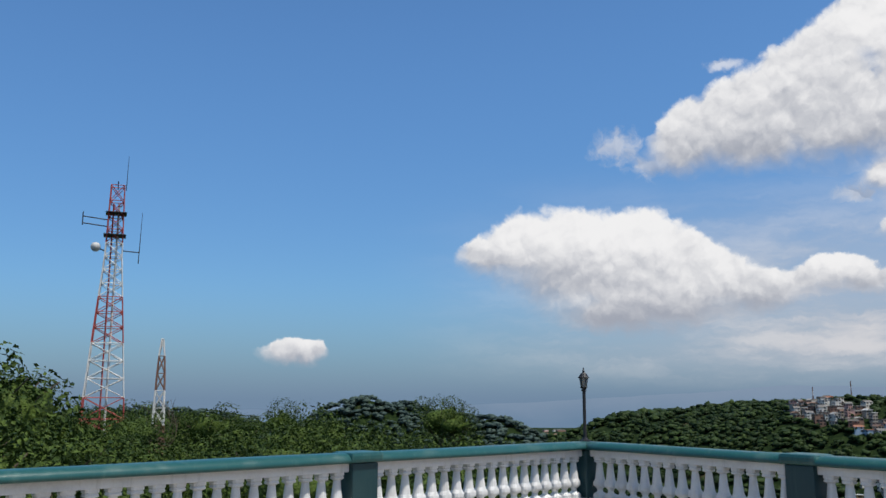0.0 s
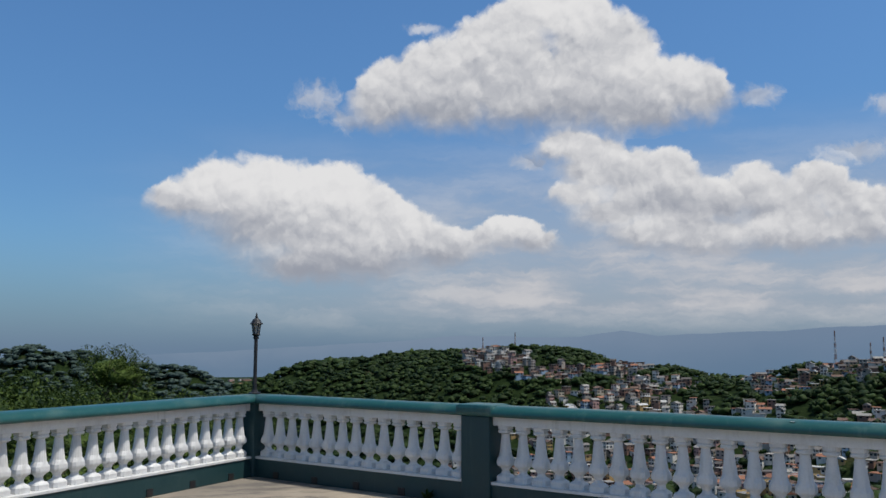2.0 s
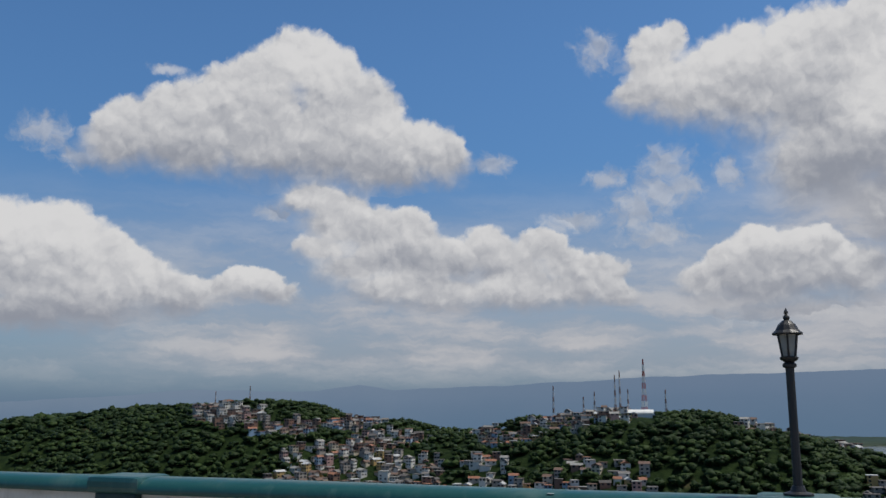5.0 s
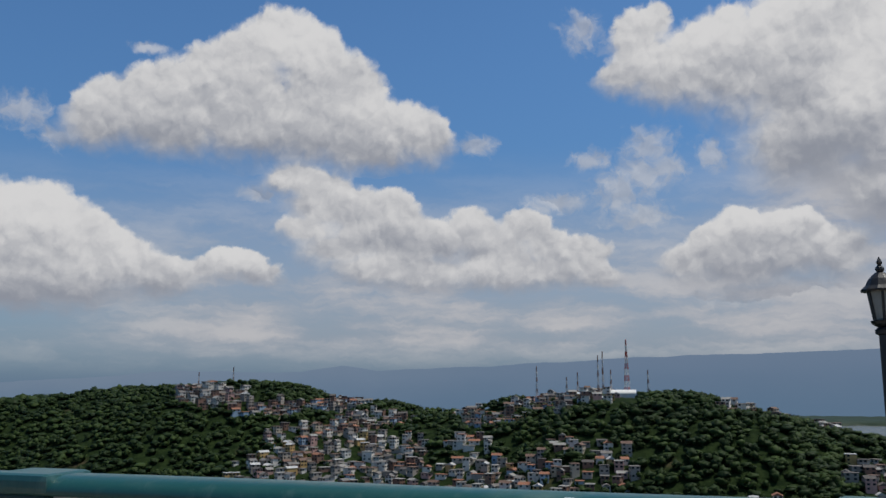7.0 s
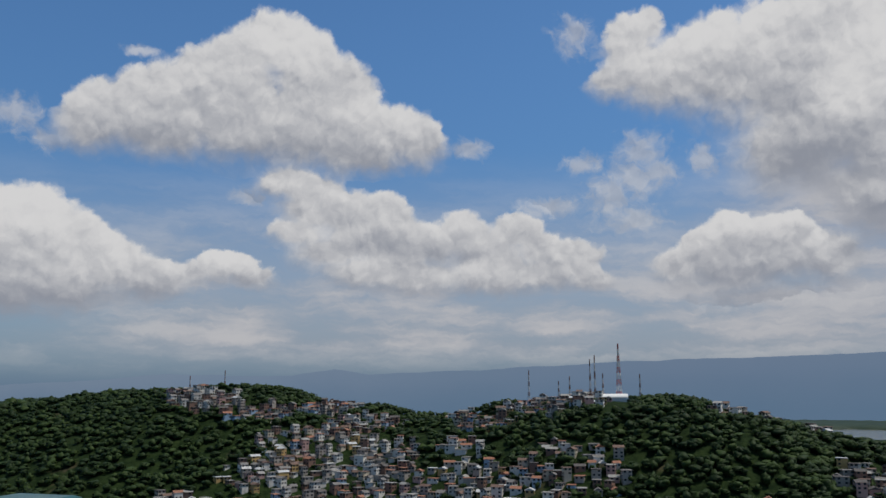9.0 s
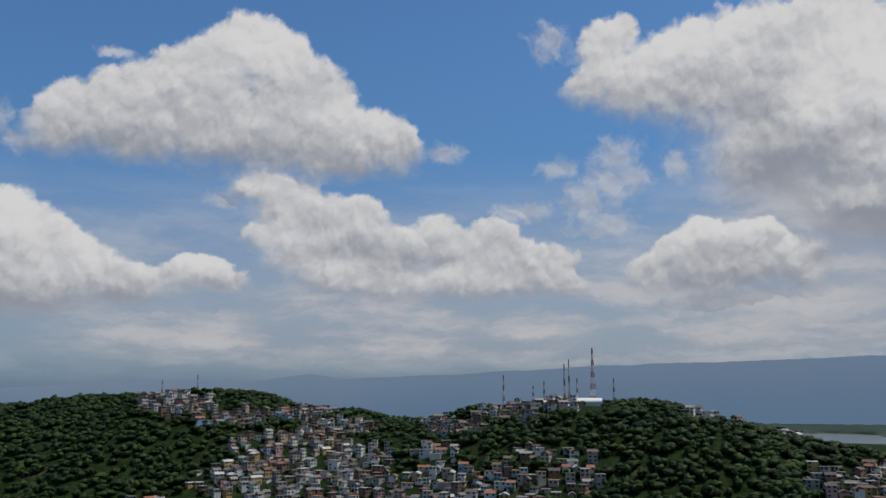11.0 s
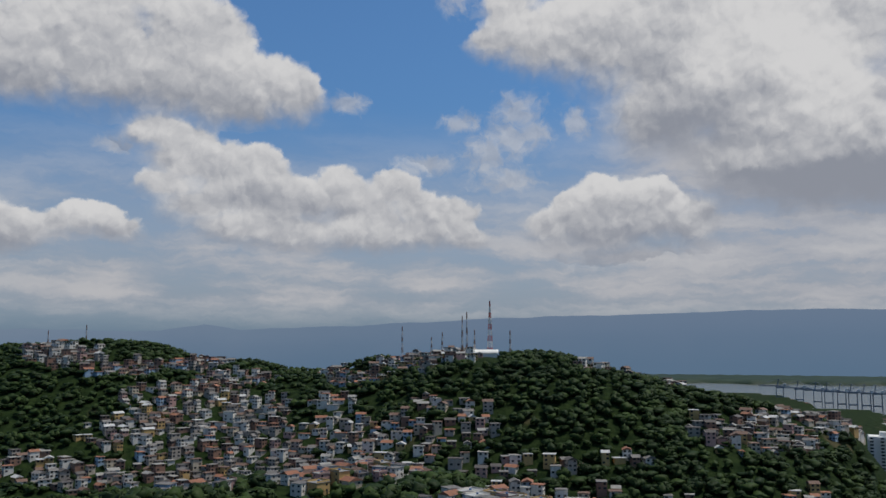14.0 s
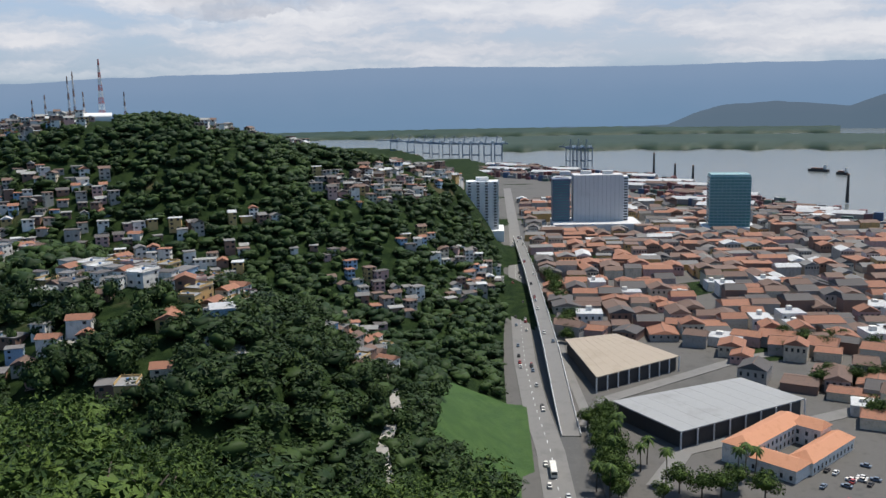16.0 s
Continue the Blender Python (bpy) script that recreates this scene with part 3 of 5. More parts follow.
# weeds at the foot of the wall and flaked paint on the rail
weed = thing("weed", "small green weed in the crack below the balustrade", "plant", at=Matrix.Translation(CORNER + FRONT * 2.75 + Vector((-0.13, -0.085, 0))))
for k in range(16):
    a = k * 2.4
    bm = bmesh.new()
    tip = Vector((math.cos(a) * 0.07, math.sin(a) * 0.07, 0.05 + 0.012 * (k % 6)))
    side = Vector((-math.sin(a), math.cos(a), 0)) * 0.018
    pts = [bm.verts.new(q) for q in (Vector((0, 0, 0)), tip * 0.55 + side + Vector((0, 0, 0.02)), tip, tip * 0.55 - side + Vector((0, 0, 0.02)))]
    bm.faces.new(pts)
    part("leaf", bm, leaf_mat, weed)
flake = thing("bird_dropping", "white bird dropping on the teal handrail", "stain", at=Matrix.Translation(CORNER + FRONT * 6.25 + Vector((-0.085, -0.055, 0.938))))
bm = bmesh.new()
bmesh.ops.create_circle(bm, cap_ends=True, segments=9, radius=0.03)
for k, v in enumerate(bm.verts):
    v.co *= 0.6 + 0.5 * ((k * 7) % 5) / 4
part("blot", bm, white_paint, flake)

# ---- vegetation ----
def leaf_cloud(seed, count, radius, squash, leaf, lobes=7):
    """Corners and faces of a crown: small leaf blades scattered over several uneven lobes, with gaps."""
    g = np.random.default_rng(seed)
    centre = np.clip(g.normal(0, 0.36, (lobes, 3)), -0.62, 0.62) * radius * np.array([1, 1, squash])
    size = g.uniform(0.38, 0.62, lobes) * radius
    pick = g.integers(0, lobes, count)
    way = g.normal(0, 1, (count, 3))
    way /= np.linalg.norm(way, axis=1)[:, None]
    p = centre[pick] + way * (size[pick] * g.uniform(0.72, 1.02, count))[:, None] * np.array([1, 1, 0.85])
    out = way + g.normal(0, 0.55, (count, 3)) + np.array([0, 0, 0.35])
    out /= np.linalg.norm(out, axis=1)[:, None]
    side = np.cross(out, g.normal(0, 1, (count, 3)))
    side /= np.linalg.norm(side, axis=1)[:, None] + 1e-9
    along = np.cross(out, side)
    s = (leaf * g.uniform(0.6, 1.4, count))[:, None]
    verts = np.stack([p - along * s, p + side * s * 0.55 + out * s * 0.12, p + along * s * 1.1 - out * s * 0.2, p - side * s * 0.55 + out * s * 0.12], 1).reshape(-1, 3)
    return verts, np.arange(4 * count).reshape(-1, 4)


def lump(seed, radius, squash, cuts=2):
    """A rough inner body that closes a crown's gaps."""
    bm = bmesh.new()
    bmesh.ops.create_icosphere(bm, subdivisions=cuts, radius=radius)
    for v in bm.verts:
        v.co *= 0.72 + 0.5 * noise.fractal(v.co * 1.3 / radius + Vector((seed * 7.1, 0, 0)), 1.0, 2.0, 3)
        v.co.z *= squash
    return bm


def stamp(name, shapes, which, at, scale, turn, mat, parent=None, smooth=False):
    """Joins many copies of a few shapes into one mesh."""
    vs, fs, base = [], [], 0
    for k, (v, f) in enumerate(shapes):
        sel = np.where(which == k)[0]
        if not len(sel):
            continue
        c, s = np.cos(turn[sel])[:, None], np.sin(turn[sel])[:, None]
        x, y, z = v[:, 0][None] * scale[sel, 0:1], v[:, 1][None] * scale[sel, 0:1], v[:, 2][None] * scale[sel, 1:2]
        w = np.stack([x * c - y * s + at[sel, 0:1], x * s + y * c + at[sel, 1:2], z + at[sel, 2:3]], -1)
        vs.append(w.reshape(-1, 3))
        fs.append((f[None] + (base + np.arange(len(sel)) * len(v))[:, None, None]).reshape(-1, f.shape[1]))
        base += len(sel) * len(v)
    return arrays(name, np.concatenate(vs), np.concatenate(fs), mat, parent, smooth)


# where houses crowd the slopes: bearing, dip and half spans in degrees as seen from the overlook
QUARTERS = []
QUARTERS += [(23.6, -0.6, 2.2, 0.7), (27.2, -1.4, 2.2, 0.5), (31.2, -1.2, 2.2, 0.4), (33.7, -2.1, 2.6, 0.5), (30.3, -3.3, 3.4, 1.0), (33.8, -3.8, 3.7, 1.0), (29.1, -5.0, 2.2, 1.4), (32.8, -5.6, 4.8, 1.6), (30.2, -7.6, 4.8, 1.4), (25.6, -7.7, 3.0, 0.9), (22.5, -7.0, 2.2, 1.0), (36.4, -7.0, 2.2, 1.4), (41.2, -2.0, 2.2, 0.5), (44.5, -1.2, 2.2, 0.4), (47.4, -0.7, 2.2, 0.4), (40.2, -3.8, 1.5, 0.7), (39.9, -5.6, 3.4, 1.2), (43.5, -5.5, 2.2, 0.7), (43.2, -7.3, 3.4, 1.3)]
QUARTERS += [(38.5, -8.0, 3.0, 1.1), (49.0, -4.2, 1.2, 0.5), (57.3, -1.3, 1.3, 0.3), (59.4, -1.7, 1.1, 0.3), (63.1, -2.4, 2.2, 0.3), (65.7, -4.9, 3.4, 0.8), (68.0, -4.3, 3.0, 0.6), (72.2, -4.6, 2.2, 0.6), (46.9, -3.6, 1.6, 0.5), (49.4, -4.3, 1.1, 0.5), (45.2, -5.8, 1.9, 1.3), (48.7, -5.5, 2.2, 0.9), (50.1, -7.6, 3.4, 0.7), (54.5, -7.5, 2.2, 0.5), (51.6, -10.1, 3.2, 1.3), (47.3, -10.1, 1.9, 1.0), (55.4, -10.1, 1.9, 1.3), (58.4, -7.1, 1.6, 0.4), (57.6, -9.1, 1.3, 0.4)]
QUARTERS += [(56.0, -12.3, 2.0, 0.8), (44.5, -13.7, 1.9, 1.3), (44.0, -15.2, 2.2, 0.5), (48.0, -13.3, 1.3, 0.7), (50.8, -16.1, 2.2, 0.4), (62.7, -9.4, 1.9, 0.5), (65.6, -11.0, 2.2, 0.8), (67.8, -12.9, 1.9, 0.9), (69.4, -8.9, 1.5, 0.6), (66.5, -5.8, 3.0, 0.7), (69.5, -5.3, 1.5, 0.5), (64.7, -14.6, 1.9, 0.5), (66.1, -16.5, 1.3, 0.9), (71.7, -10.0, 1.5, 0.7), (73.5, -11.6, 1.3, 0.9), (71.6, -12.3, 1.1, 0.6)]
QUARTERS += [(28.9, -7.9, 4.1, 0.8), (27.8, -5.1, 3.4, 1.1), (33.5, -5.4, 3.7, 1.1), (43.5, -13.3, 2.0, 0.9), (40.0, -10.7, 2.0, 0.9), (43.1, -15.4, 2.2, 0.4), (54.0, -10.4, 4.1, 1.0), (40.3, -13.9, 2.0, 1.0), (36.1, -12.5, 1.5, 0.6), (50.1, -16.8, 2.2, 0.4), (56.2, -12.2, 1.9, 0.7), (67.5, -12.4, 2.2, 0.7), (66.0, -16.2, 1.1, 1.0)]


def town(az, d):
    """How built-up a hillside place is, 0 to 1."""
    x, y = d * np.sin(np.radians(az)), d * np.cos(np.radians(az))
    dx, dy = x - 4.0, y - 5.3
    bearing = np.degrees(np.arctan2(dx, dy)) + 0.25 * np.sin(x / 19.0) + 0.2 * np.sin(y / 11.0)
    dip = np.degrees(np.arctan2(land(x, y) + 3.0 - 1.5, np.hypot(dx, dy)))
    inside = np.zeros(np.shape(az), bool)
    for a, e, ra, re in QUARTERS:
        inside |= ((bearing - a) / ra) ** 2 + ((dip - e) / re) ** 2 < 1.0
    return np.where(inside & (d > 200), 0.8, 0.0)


def scatter(az0, az1, d0, d1, step, seed):
    """Places spread over a sector, jittered."""
    g = np.random.default_rng(seed)
    n = int(radians(az1 - az0) * (d1 ** 2 - d0 ** 2) / 2 / step ** 2)
    d = np.sqrt(g.uniform(d0 ** 2, d1 ** 2, n))
    az = g.uniform(az0, az1, n)
    x, y = d * np.sin(np.radians(az)), d * np.cos(np.radians(az))
    return az, d, x, y, land(x, y)


CANOPY = ([20, 30, 43, 47, 51, 58, 63, 70, 78], [13.5, 14.0, 14.9, 15.8, 18.6, 22.6, 22.0, 21.5, 27.0])


def forest():
    crowns = [leaf_cloud(40 + k, 58, 1.0, 0.75, 0.20, 6) for k in range(5)]
    fine_crowns = [leaf_cloud(90 + k, 230, 1.0, 0.75, 0.125, 8) for k in range(4)]
    cores = []
    for k in range(4):
        bm = lump(k, 1.0, 0.8, 2)
        bm.verts.index_update()
        cores.append((np.array([v.co for v in bm.verts]), np.array([[v.index for v in f.verts] for f in bm.faces])))
        bm.free()
    g = np.random.default_rng(5)
    spots = []
    for sector in ((7, 30, 560, 1260, 9.2), (27, 44, 420, 1080, 9.5), (43, 62, 420, 900, 7.4), (60, 79, 380, 960, 7.4), (20, 79, 110, 420, 7.0), (-11, 9, 1500, 1750, 12.5), (-24, -9, 2000, 2350, 26), (-45, -8, 92, 240, 7)):
        az, d, x, y, z = scatter(*sector, seed=len(spots) + 11)
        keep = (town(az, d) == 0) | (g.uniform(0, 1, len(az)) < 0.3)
        keep &= (z > SEA + 1.5) | (d < 400)
        u = x * CITY_U.x + y * CITY_U.y
        v = x * CITY_V.x + y * CITY_V.y
        keep &= ~((az > 48.6) & (az < 50.8) & (d > 770) & (d < 860))
        keep &= ~((v > 4) & (u > 250)) & ~((u > 318) & (u < 428) & (v > -28)) & ~((u > 820) & (u < 990) & (v > -46))
        size = g.uniform(3.4, 6.8, len(az)) * np.where(town(az, d) > 0, 0.62, 1.0) * np.where((d < 340) & (az > 54), 1.45, 1.0) * np.where(d > 1200, 1.9, 1.0)
        tall = g.uniform(3.0, 6.0, len(az)) * np.where(d > 420, 0.86, 1.0) * np.where(town(az, d) > 0, 0.7, 1.0) * np.where(d > 1200, 1.5, 1.0)
        spots.append(np.stack([x, y, z + tall * 0.8, size, tall, d, az], 1)[keep])
    s = np.concatenate(spots)
    limit = 1.5 - s[:, 5] * np.tan(np.radians(np.interp(s[:, 6], *CANOPY)))
    s = s[(s[:, 5] > 210) | (s[:, 2] + s[:, 4] < limit + s[:, 5] * 0.05) | (s[:, 6] < 0)]
    n = len(s)
    turn = g.uniform(0, 6.3, n)
    wood = thing("forest", "dense dark green tropical forest over the hills", "forest", kind="stuff")
    # crowns past 1400 m take the leaf colour with painted haze
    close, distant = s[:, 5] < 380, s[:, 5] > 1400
    for pick, shapes, mat in ((close, fine_crowns, forest_mat), (~close & ~distant, crowns, forest_mat), (distant, crowns, haze_forest)):
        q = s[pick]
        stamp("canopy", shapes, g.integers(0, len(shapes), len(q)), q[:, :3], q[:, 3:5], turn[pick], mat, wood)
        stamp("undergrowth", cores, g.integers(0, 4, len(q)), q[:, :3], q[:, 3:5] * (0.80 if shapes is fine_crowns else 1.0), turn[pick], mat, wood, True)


CITY_U = Vector((math.cos(radians(15.8)), math.sin(radians(15.8)), 0))
CITY_V = Vector((CITY_U.y, -CITY_U.x, 0))


def city(u, v, z=SEA):
    p = CITY_U * u + CITY_V * v
    return Vector((p.x, p.y, z))


forest()


def trunk_mesh(seed, height, spread):
    g = random.Random(seed)
    bm = bmesh.new()
    tube(bm, (0, 0, -1.2), (0.1, 0.05, height * 0.55), height * 0.035, 8, height * 0.022)
    for k in range(7):
        a = 2 * math.pi * k / 7 + g.uniform(-0.4, 0.4)
        low = height * g.uniform(0.30, 0.52)
        r = spread * g.uniform(0.45, 0.85)
        elbow = Vector((math.cos(a) * r * 0.5, math.sin(a) * r * 0.5, low + height * 0.16))
        tube(bm, (0.05, 0.03, low), elbow, height * 0.014, 6, height * 0.009)
        tube(bm, elbow, elbow + Vector((math.cos(a + 0.4) * r * 0.5, math.sin(a + 0.4) * r * 0.5, height * 0.16)), height * 0.009, 5, height * 0.003)
    return bm


def tree(seed, height, spread, leaf, count, label):
    """A broad-leaved tree; the base at its root."""
    t = thing("tree", label, "tree", "trees below the terrace")
    part("trunk", trunk_mesh(seed, height, spread), bark, t)
    v, f = leaf_cloud(seed, count, spread, 0.62, leaf, 11)
    core = lump(seed + 3, spread * 0.74, 0.6, 2)
    core.verts.index_update()
    cv = np.array([p.co for p in core.verts])
    cf = [[p.index for p in q.verts] for q in core.faces]
    core.free()
    cf = np.array([[a, b, c, c] for a, b, c in cf])
    crown = arrays("crown", v + np.array([0, 0, height - spread * 0.62]), f, leaf_mat, t)
    arrays("inner_foliage", cv + np.array([0, 0, height - spread * 0.66]), np.array([q[:3] for q in cf]), leaf_mat, t, True)
    return t


def grove():
    """The trees that stand close below the terrace, on both sides of its corner."""
    kinds = [tree(s, h, r, leaf, n, "leafy green broad-leaved tree on the slope below the terrace") for s, h, r, leaf, n in ((21, 6.0, 2.6, 0.082, 3000), (22, 7.0, 3.2, 0.092, 3500), (23, 5.0, 2.3, 0.076, 2700), (24, 9.0, 4.6, 0.18, 2300), (25, 10.0, 5.4, 0.20, 2600))]
    tops = [6.0, 7.0, 5.0, 9.0, 10.0]
    g = random.Random(9)
    used = set()

    def plant(kind, az, d, top, scale):
        p = polar(az, d, top - tops[kind] * scale)
        m = Matrix.Translation(p) @ Matrix.Rotation(g.uniform(0, 6.28), 4, "Z") @ Matrix.Scale(scale, 4)
        if kind in used:
            ob = copy_thing(kinds[kind], m)
            ob.matrix_basis = m
        else:
            used.add(kind)
            kinds[kind].matrix_basis = m
    # beside the sunlit balustrade: tops follow the line that the grove draws against the sky
    line = ([-34, -27, -25.5, -24.3, -23, -21, -19, -16, -13, -12, -9.5, -8, -5, -2.3, 1, 3, 6, 10], [2.6, 2.0, 1.6, 0.2, -0.4, -0.8, -0.6, -2.0, -1.3, -0.3, -0.1, -0.6, -1.6, -1.9, -1.6, -2.3, -2.8, -3.6])
    for row, (d, drop, step) in enumerate(((19, 2.4, 5.0), (26, 1.2, 4.2), (36, 0.5, 3.6), (50, 0.0, 2.8))):
        a = -33 + row * 1.3
        while a < 8.5:
            el = np.interp(a, *line) - drop - g.uniform(0, 0.7)
            dd = d * g.uniform(0.92, 1.1)
            plant(g.choice((0, 1, 2)), a, dd, 1.5 + dd * math.tan(radians(el)), g.uniform(0.55, 0.8) + 0.06 * row)
            a += step * g.uniform(0.8, 1.2)
    plant(1, 0.0, 42, 1.5 + 42 * math.tan(radians(0.1)), 0.5)
    plant(2, 0.9, 41, 1.5 + 41 * math.tan(radians(-0.5)), 0.5)
    plant(4, -27.2, 34, 1.5 + 34 * math.tan(radians(2.9)), 0.62)
    for k in range(11):
        a = -25 + k * 1.15
        plant(3 + k % 2, a, 100 + 9 * (k % 3), 1.5 + 100 * math.tan(radians(-0.9 + 0.6 * math.sin(k * 2.3))), 0.75)
    # the slope in front
    for d, step in ((34, 9.0), (46, 7.5), (60, 6.5), (76, 5.5), (94, 5.0), (114, 4.5)):
        a = 26 + g.uniform(0, 4)
        while a < 77:
            dd = d * g.uniform(0.9, 1.1)
            top = 1.5 - dd * math.tan(radians(np.interp(a, *CANOPY) + g.uniform(0.2, 2.2)))
            ground_z = float(land(np.array([dd * math.sin(radians(a))]), np.array([dd * math.cos(radians(a))]))[0])
            top = min(top, ground_z + 17)
            if a < 74 or d < 60:
                plant(g.choice((3, 4)), a, dd, top, g.uniform(0.8, 1.1))
            a += step * g.uniform(0.8, 1.2)


grove()


# ---- hillside houses ----
def frusta(name, rows, mat, parent=None):
    """Many blocks in one mesh; a row: x, y, base z, width, depth, height, turn, the top's width and depth as a share."""
    r = np.asarray(rows, float)
    sx, sy = np.array([-1, 1, 1, -1] * 2) / 2, np.array([-1, -1, 1, 1] * 2) / 2
    up = np.array([0] * 4 + [1] * 4)
    kx, ky = np.where(up, r[:, 7:8], 1), np.where(up, r[:, 8:9], 1)
    x, y = sx[None] * r[:, 3:4] * kx, sy[None] * r[:, 4:5] * ky
    c, s = np.cos(r[:, 6:7]), np.sin(r[:, 6:7])
    v = np.stack([x * c - y * s + r[:, 0:1], x * s + y * c + r[:, 1:2], r[:, 2:3] + up[None] * r[:, 5:6]], -1).reshape(-1, 3)
    q = np.array([(0, 3, 2, 1), (4, 5, 6, 7), (0, 1, 5, 4), (1, 2, 6, 5), (2, 3, 7, 6), (3, 0, 4, 7)])
    f = (q[None] + 8 * np.arange(len(r))[:, None, None]).reshape(-1, 4)
    return arrays(name, v, f, mat, parent)


def mixed(name, colors, rough=0.8, stain=0.35):
    """A surface whose colour differs from piece to piece among the given ones, stained and grained."""
    def build(n, s):
        geo = n.add("ShaderNodeNewGeometry")
        ramp = n.add("ShaderNodeValToRGB")
        ramp.color_ramp.interpolation = "CONSTANT"
        for k, c in enumerate(colors):
            e = ramp.color_ramp.elements[k] if k < 2 else ramp.color_ramp.elements.new(k / len(colors))
            e.position, e.color = k / len(colors), (*c, 1)
        n.put(ramp.inputs[0], geo.outputs["Random Per Island"])
        at = geo.outputs["Position"]
        dirty = n.step(n.noise(n.vec("MULTIPLY", at, (1, 1, 0.35)), 0.55, 5.0, 0.65), 0.42, 0.72)
        base = n.mix(n.math("MULTIPLY", dirty, stain), ramp.outputs[0], (0.12, 0.105, 0.09))
        n.put(s.inputs["Base Color"], n.mix(n.step(n.noise(at, 3.0, 3.0), 0.4, 0.7, 0, 0.25), base, n.mix(1.0, base, (0.65, 0.63, 0.6), "MULTIPLY")))
        s.inputs["Roughness"].default_value = rough
    return material(name, build)


WALLS = {"white": (0.72, 0.68, 0.61), "cream": (0.56, 0.48, 0.36), "brick": (0.24, 0.135, 0.095), "cement": (0.37, 0.33, 0.285), "pale_blue": (0.30, 0.42, 0.54), "ochre": (0.52, 0.34, 0.13), "green": (0.32, 0.42, 0.35), "pink": (0.50, 0.30, 0.26)}
ROOFS = {"fibre": (0.17, 0.16, 0.15), "dark": (0.09, 0.08, 0.075), "clay": (0.29, 0.125, 0.07), "brown": (0.15, 0.09, 0.065), "concrete": (0.29, 0.28, 0.26), "zinc": (0.50, 0.50, 0.49)}
wall_mix = mixed("mixed_plaster", [WALLS[k] for k in ("white", "cement", "brick", "white", "cement", "white", "brick", "white", "pale_blue", "cement", "ochre", "cream", "white", "cement", "pink", "brick")])
roof_mix = mixed("mixed_roofing", [ROOFS[k] for k in ("fibre", "dark", "clay", "brown", "fibre", "concrete", "clay", "zinc", "brown", "fibre", "dark", "concrete")], 0.85, 0.45)
glass_dark = painted("dark_window", (0.025, 0.028, 0.032), (0.06, 0.06, 0.06), 0.3, 2.0, 0.15)
wall_mats = {k: painted(k + "_plaster", c, (0.14, 0.12, 0.10), 0.45, 0.5, 0.85, 6.0, spread=0.3) for k, c in WALLS.items()}
roof_mats = {k: painted(k + "_roofing", c, (0.09, 0.08, 0.07), 0.5, 0.6, 0.85, 4.0, spread=0.4) for k, c in ROOFS.items()}
tank_mat = painted("blue_tank", (0.05, 0.14, 0.30), (0.2, 0.2, 0.2), 0.3, 3.0, 0.5)


def frustum(w, d, h, kx, ky, at):
    bm = bmesh.new()
    made = bmesh.ops.create_cube(bm, size=1.0)
    for v in made["verts"]:
        top = v.co.z > 0
        v.co = Vector((v.co.x * w * (kx if top else 1) + at[0], v.co.y * d * (ky if top else 1) + at[1], (v.co.z + 0.5) * h + at[2]))
    return bm


def house(seed, wall, roof, w, d, floors, shape):
    g = random.Random(seed)
    h = 2.8 * floors
    kind = {"flat": "flat slab roof", "gable": "pitched tiled roof", "shed": "sheet roof"}[shape]
    t = thing("house", f"{wall.replace('_', ' ')} walled hillside house with a {roof} {kind}", "house", "houses on the hillside")
    part("wall", block((w, d, h + 5), (0, 0, h / 2 - 2.5)), wall_mats[wall], t)
    if shape == "gable":
        part("roof", frustum(w + 0.9, d + 0.9, 1.7, 1.0, 0.04, (0, 0, h)), roof_mats[roof], t)
    else:
        part("roof", block((w + 0.7, d + 0.7, 0.22), (0, 0, h + 0.11)), roof_mats[roof], t)
        if shape == "flat":
            for sx, sy, lx, ly in ((0, d / 2 - 0.1, w, 0.16), (0, -d / 2 + 0.1, w, 0.16), (w / 2 - 0.1, 0, 0.16, d - 0.4)):
                part("parapet", block((lx, ly, 0.8), (sx, sy, h + 0.62)), wall_mats[wall], t)
            part("water_tank", lathe([(0.55, h + 0.22), (0.65, h + 1.0), (0.6, h + 1.1), (0.2, h + 1.25)], 10), tank_mat, t, "blue rooftop water tank")
    for side in range(4):
        n = 2
        if side == 1:
            continue
        for level in range(floors):
            for k in range(n):
                span = w if side % 2 == 0 else d
                a = (k + 0.5) / n * span - span / 2
                z = level * 2.8 + 1.6
                if g.random() < 0.3:
                    continue
                off = (d if side % 2 == 0 else w) / 2 + 0.02
                s = 1 if side < 2 else -1
                at = (a, off * s, z) if side % 2 == 0 else (off * s, a, z)
                size = (1.3, 0.08, 1.15) if side % 2 == 0 else (0.08, 1.3, 1.15)
                part("window", block(size, at), glass_dark, t)
    part("door", block((0.95, 0.08, 2.1), (w * 0.3, -d / 2 - 0.02, 1.05)), roof_mats["dark"], t)
    return t


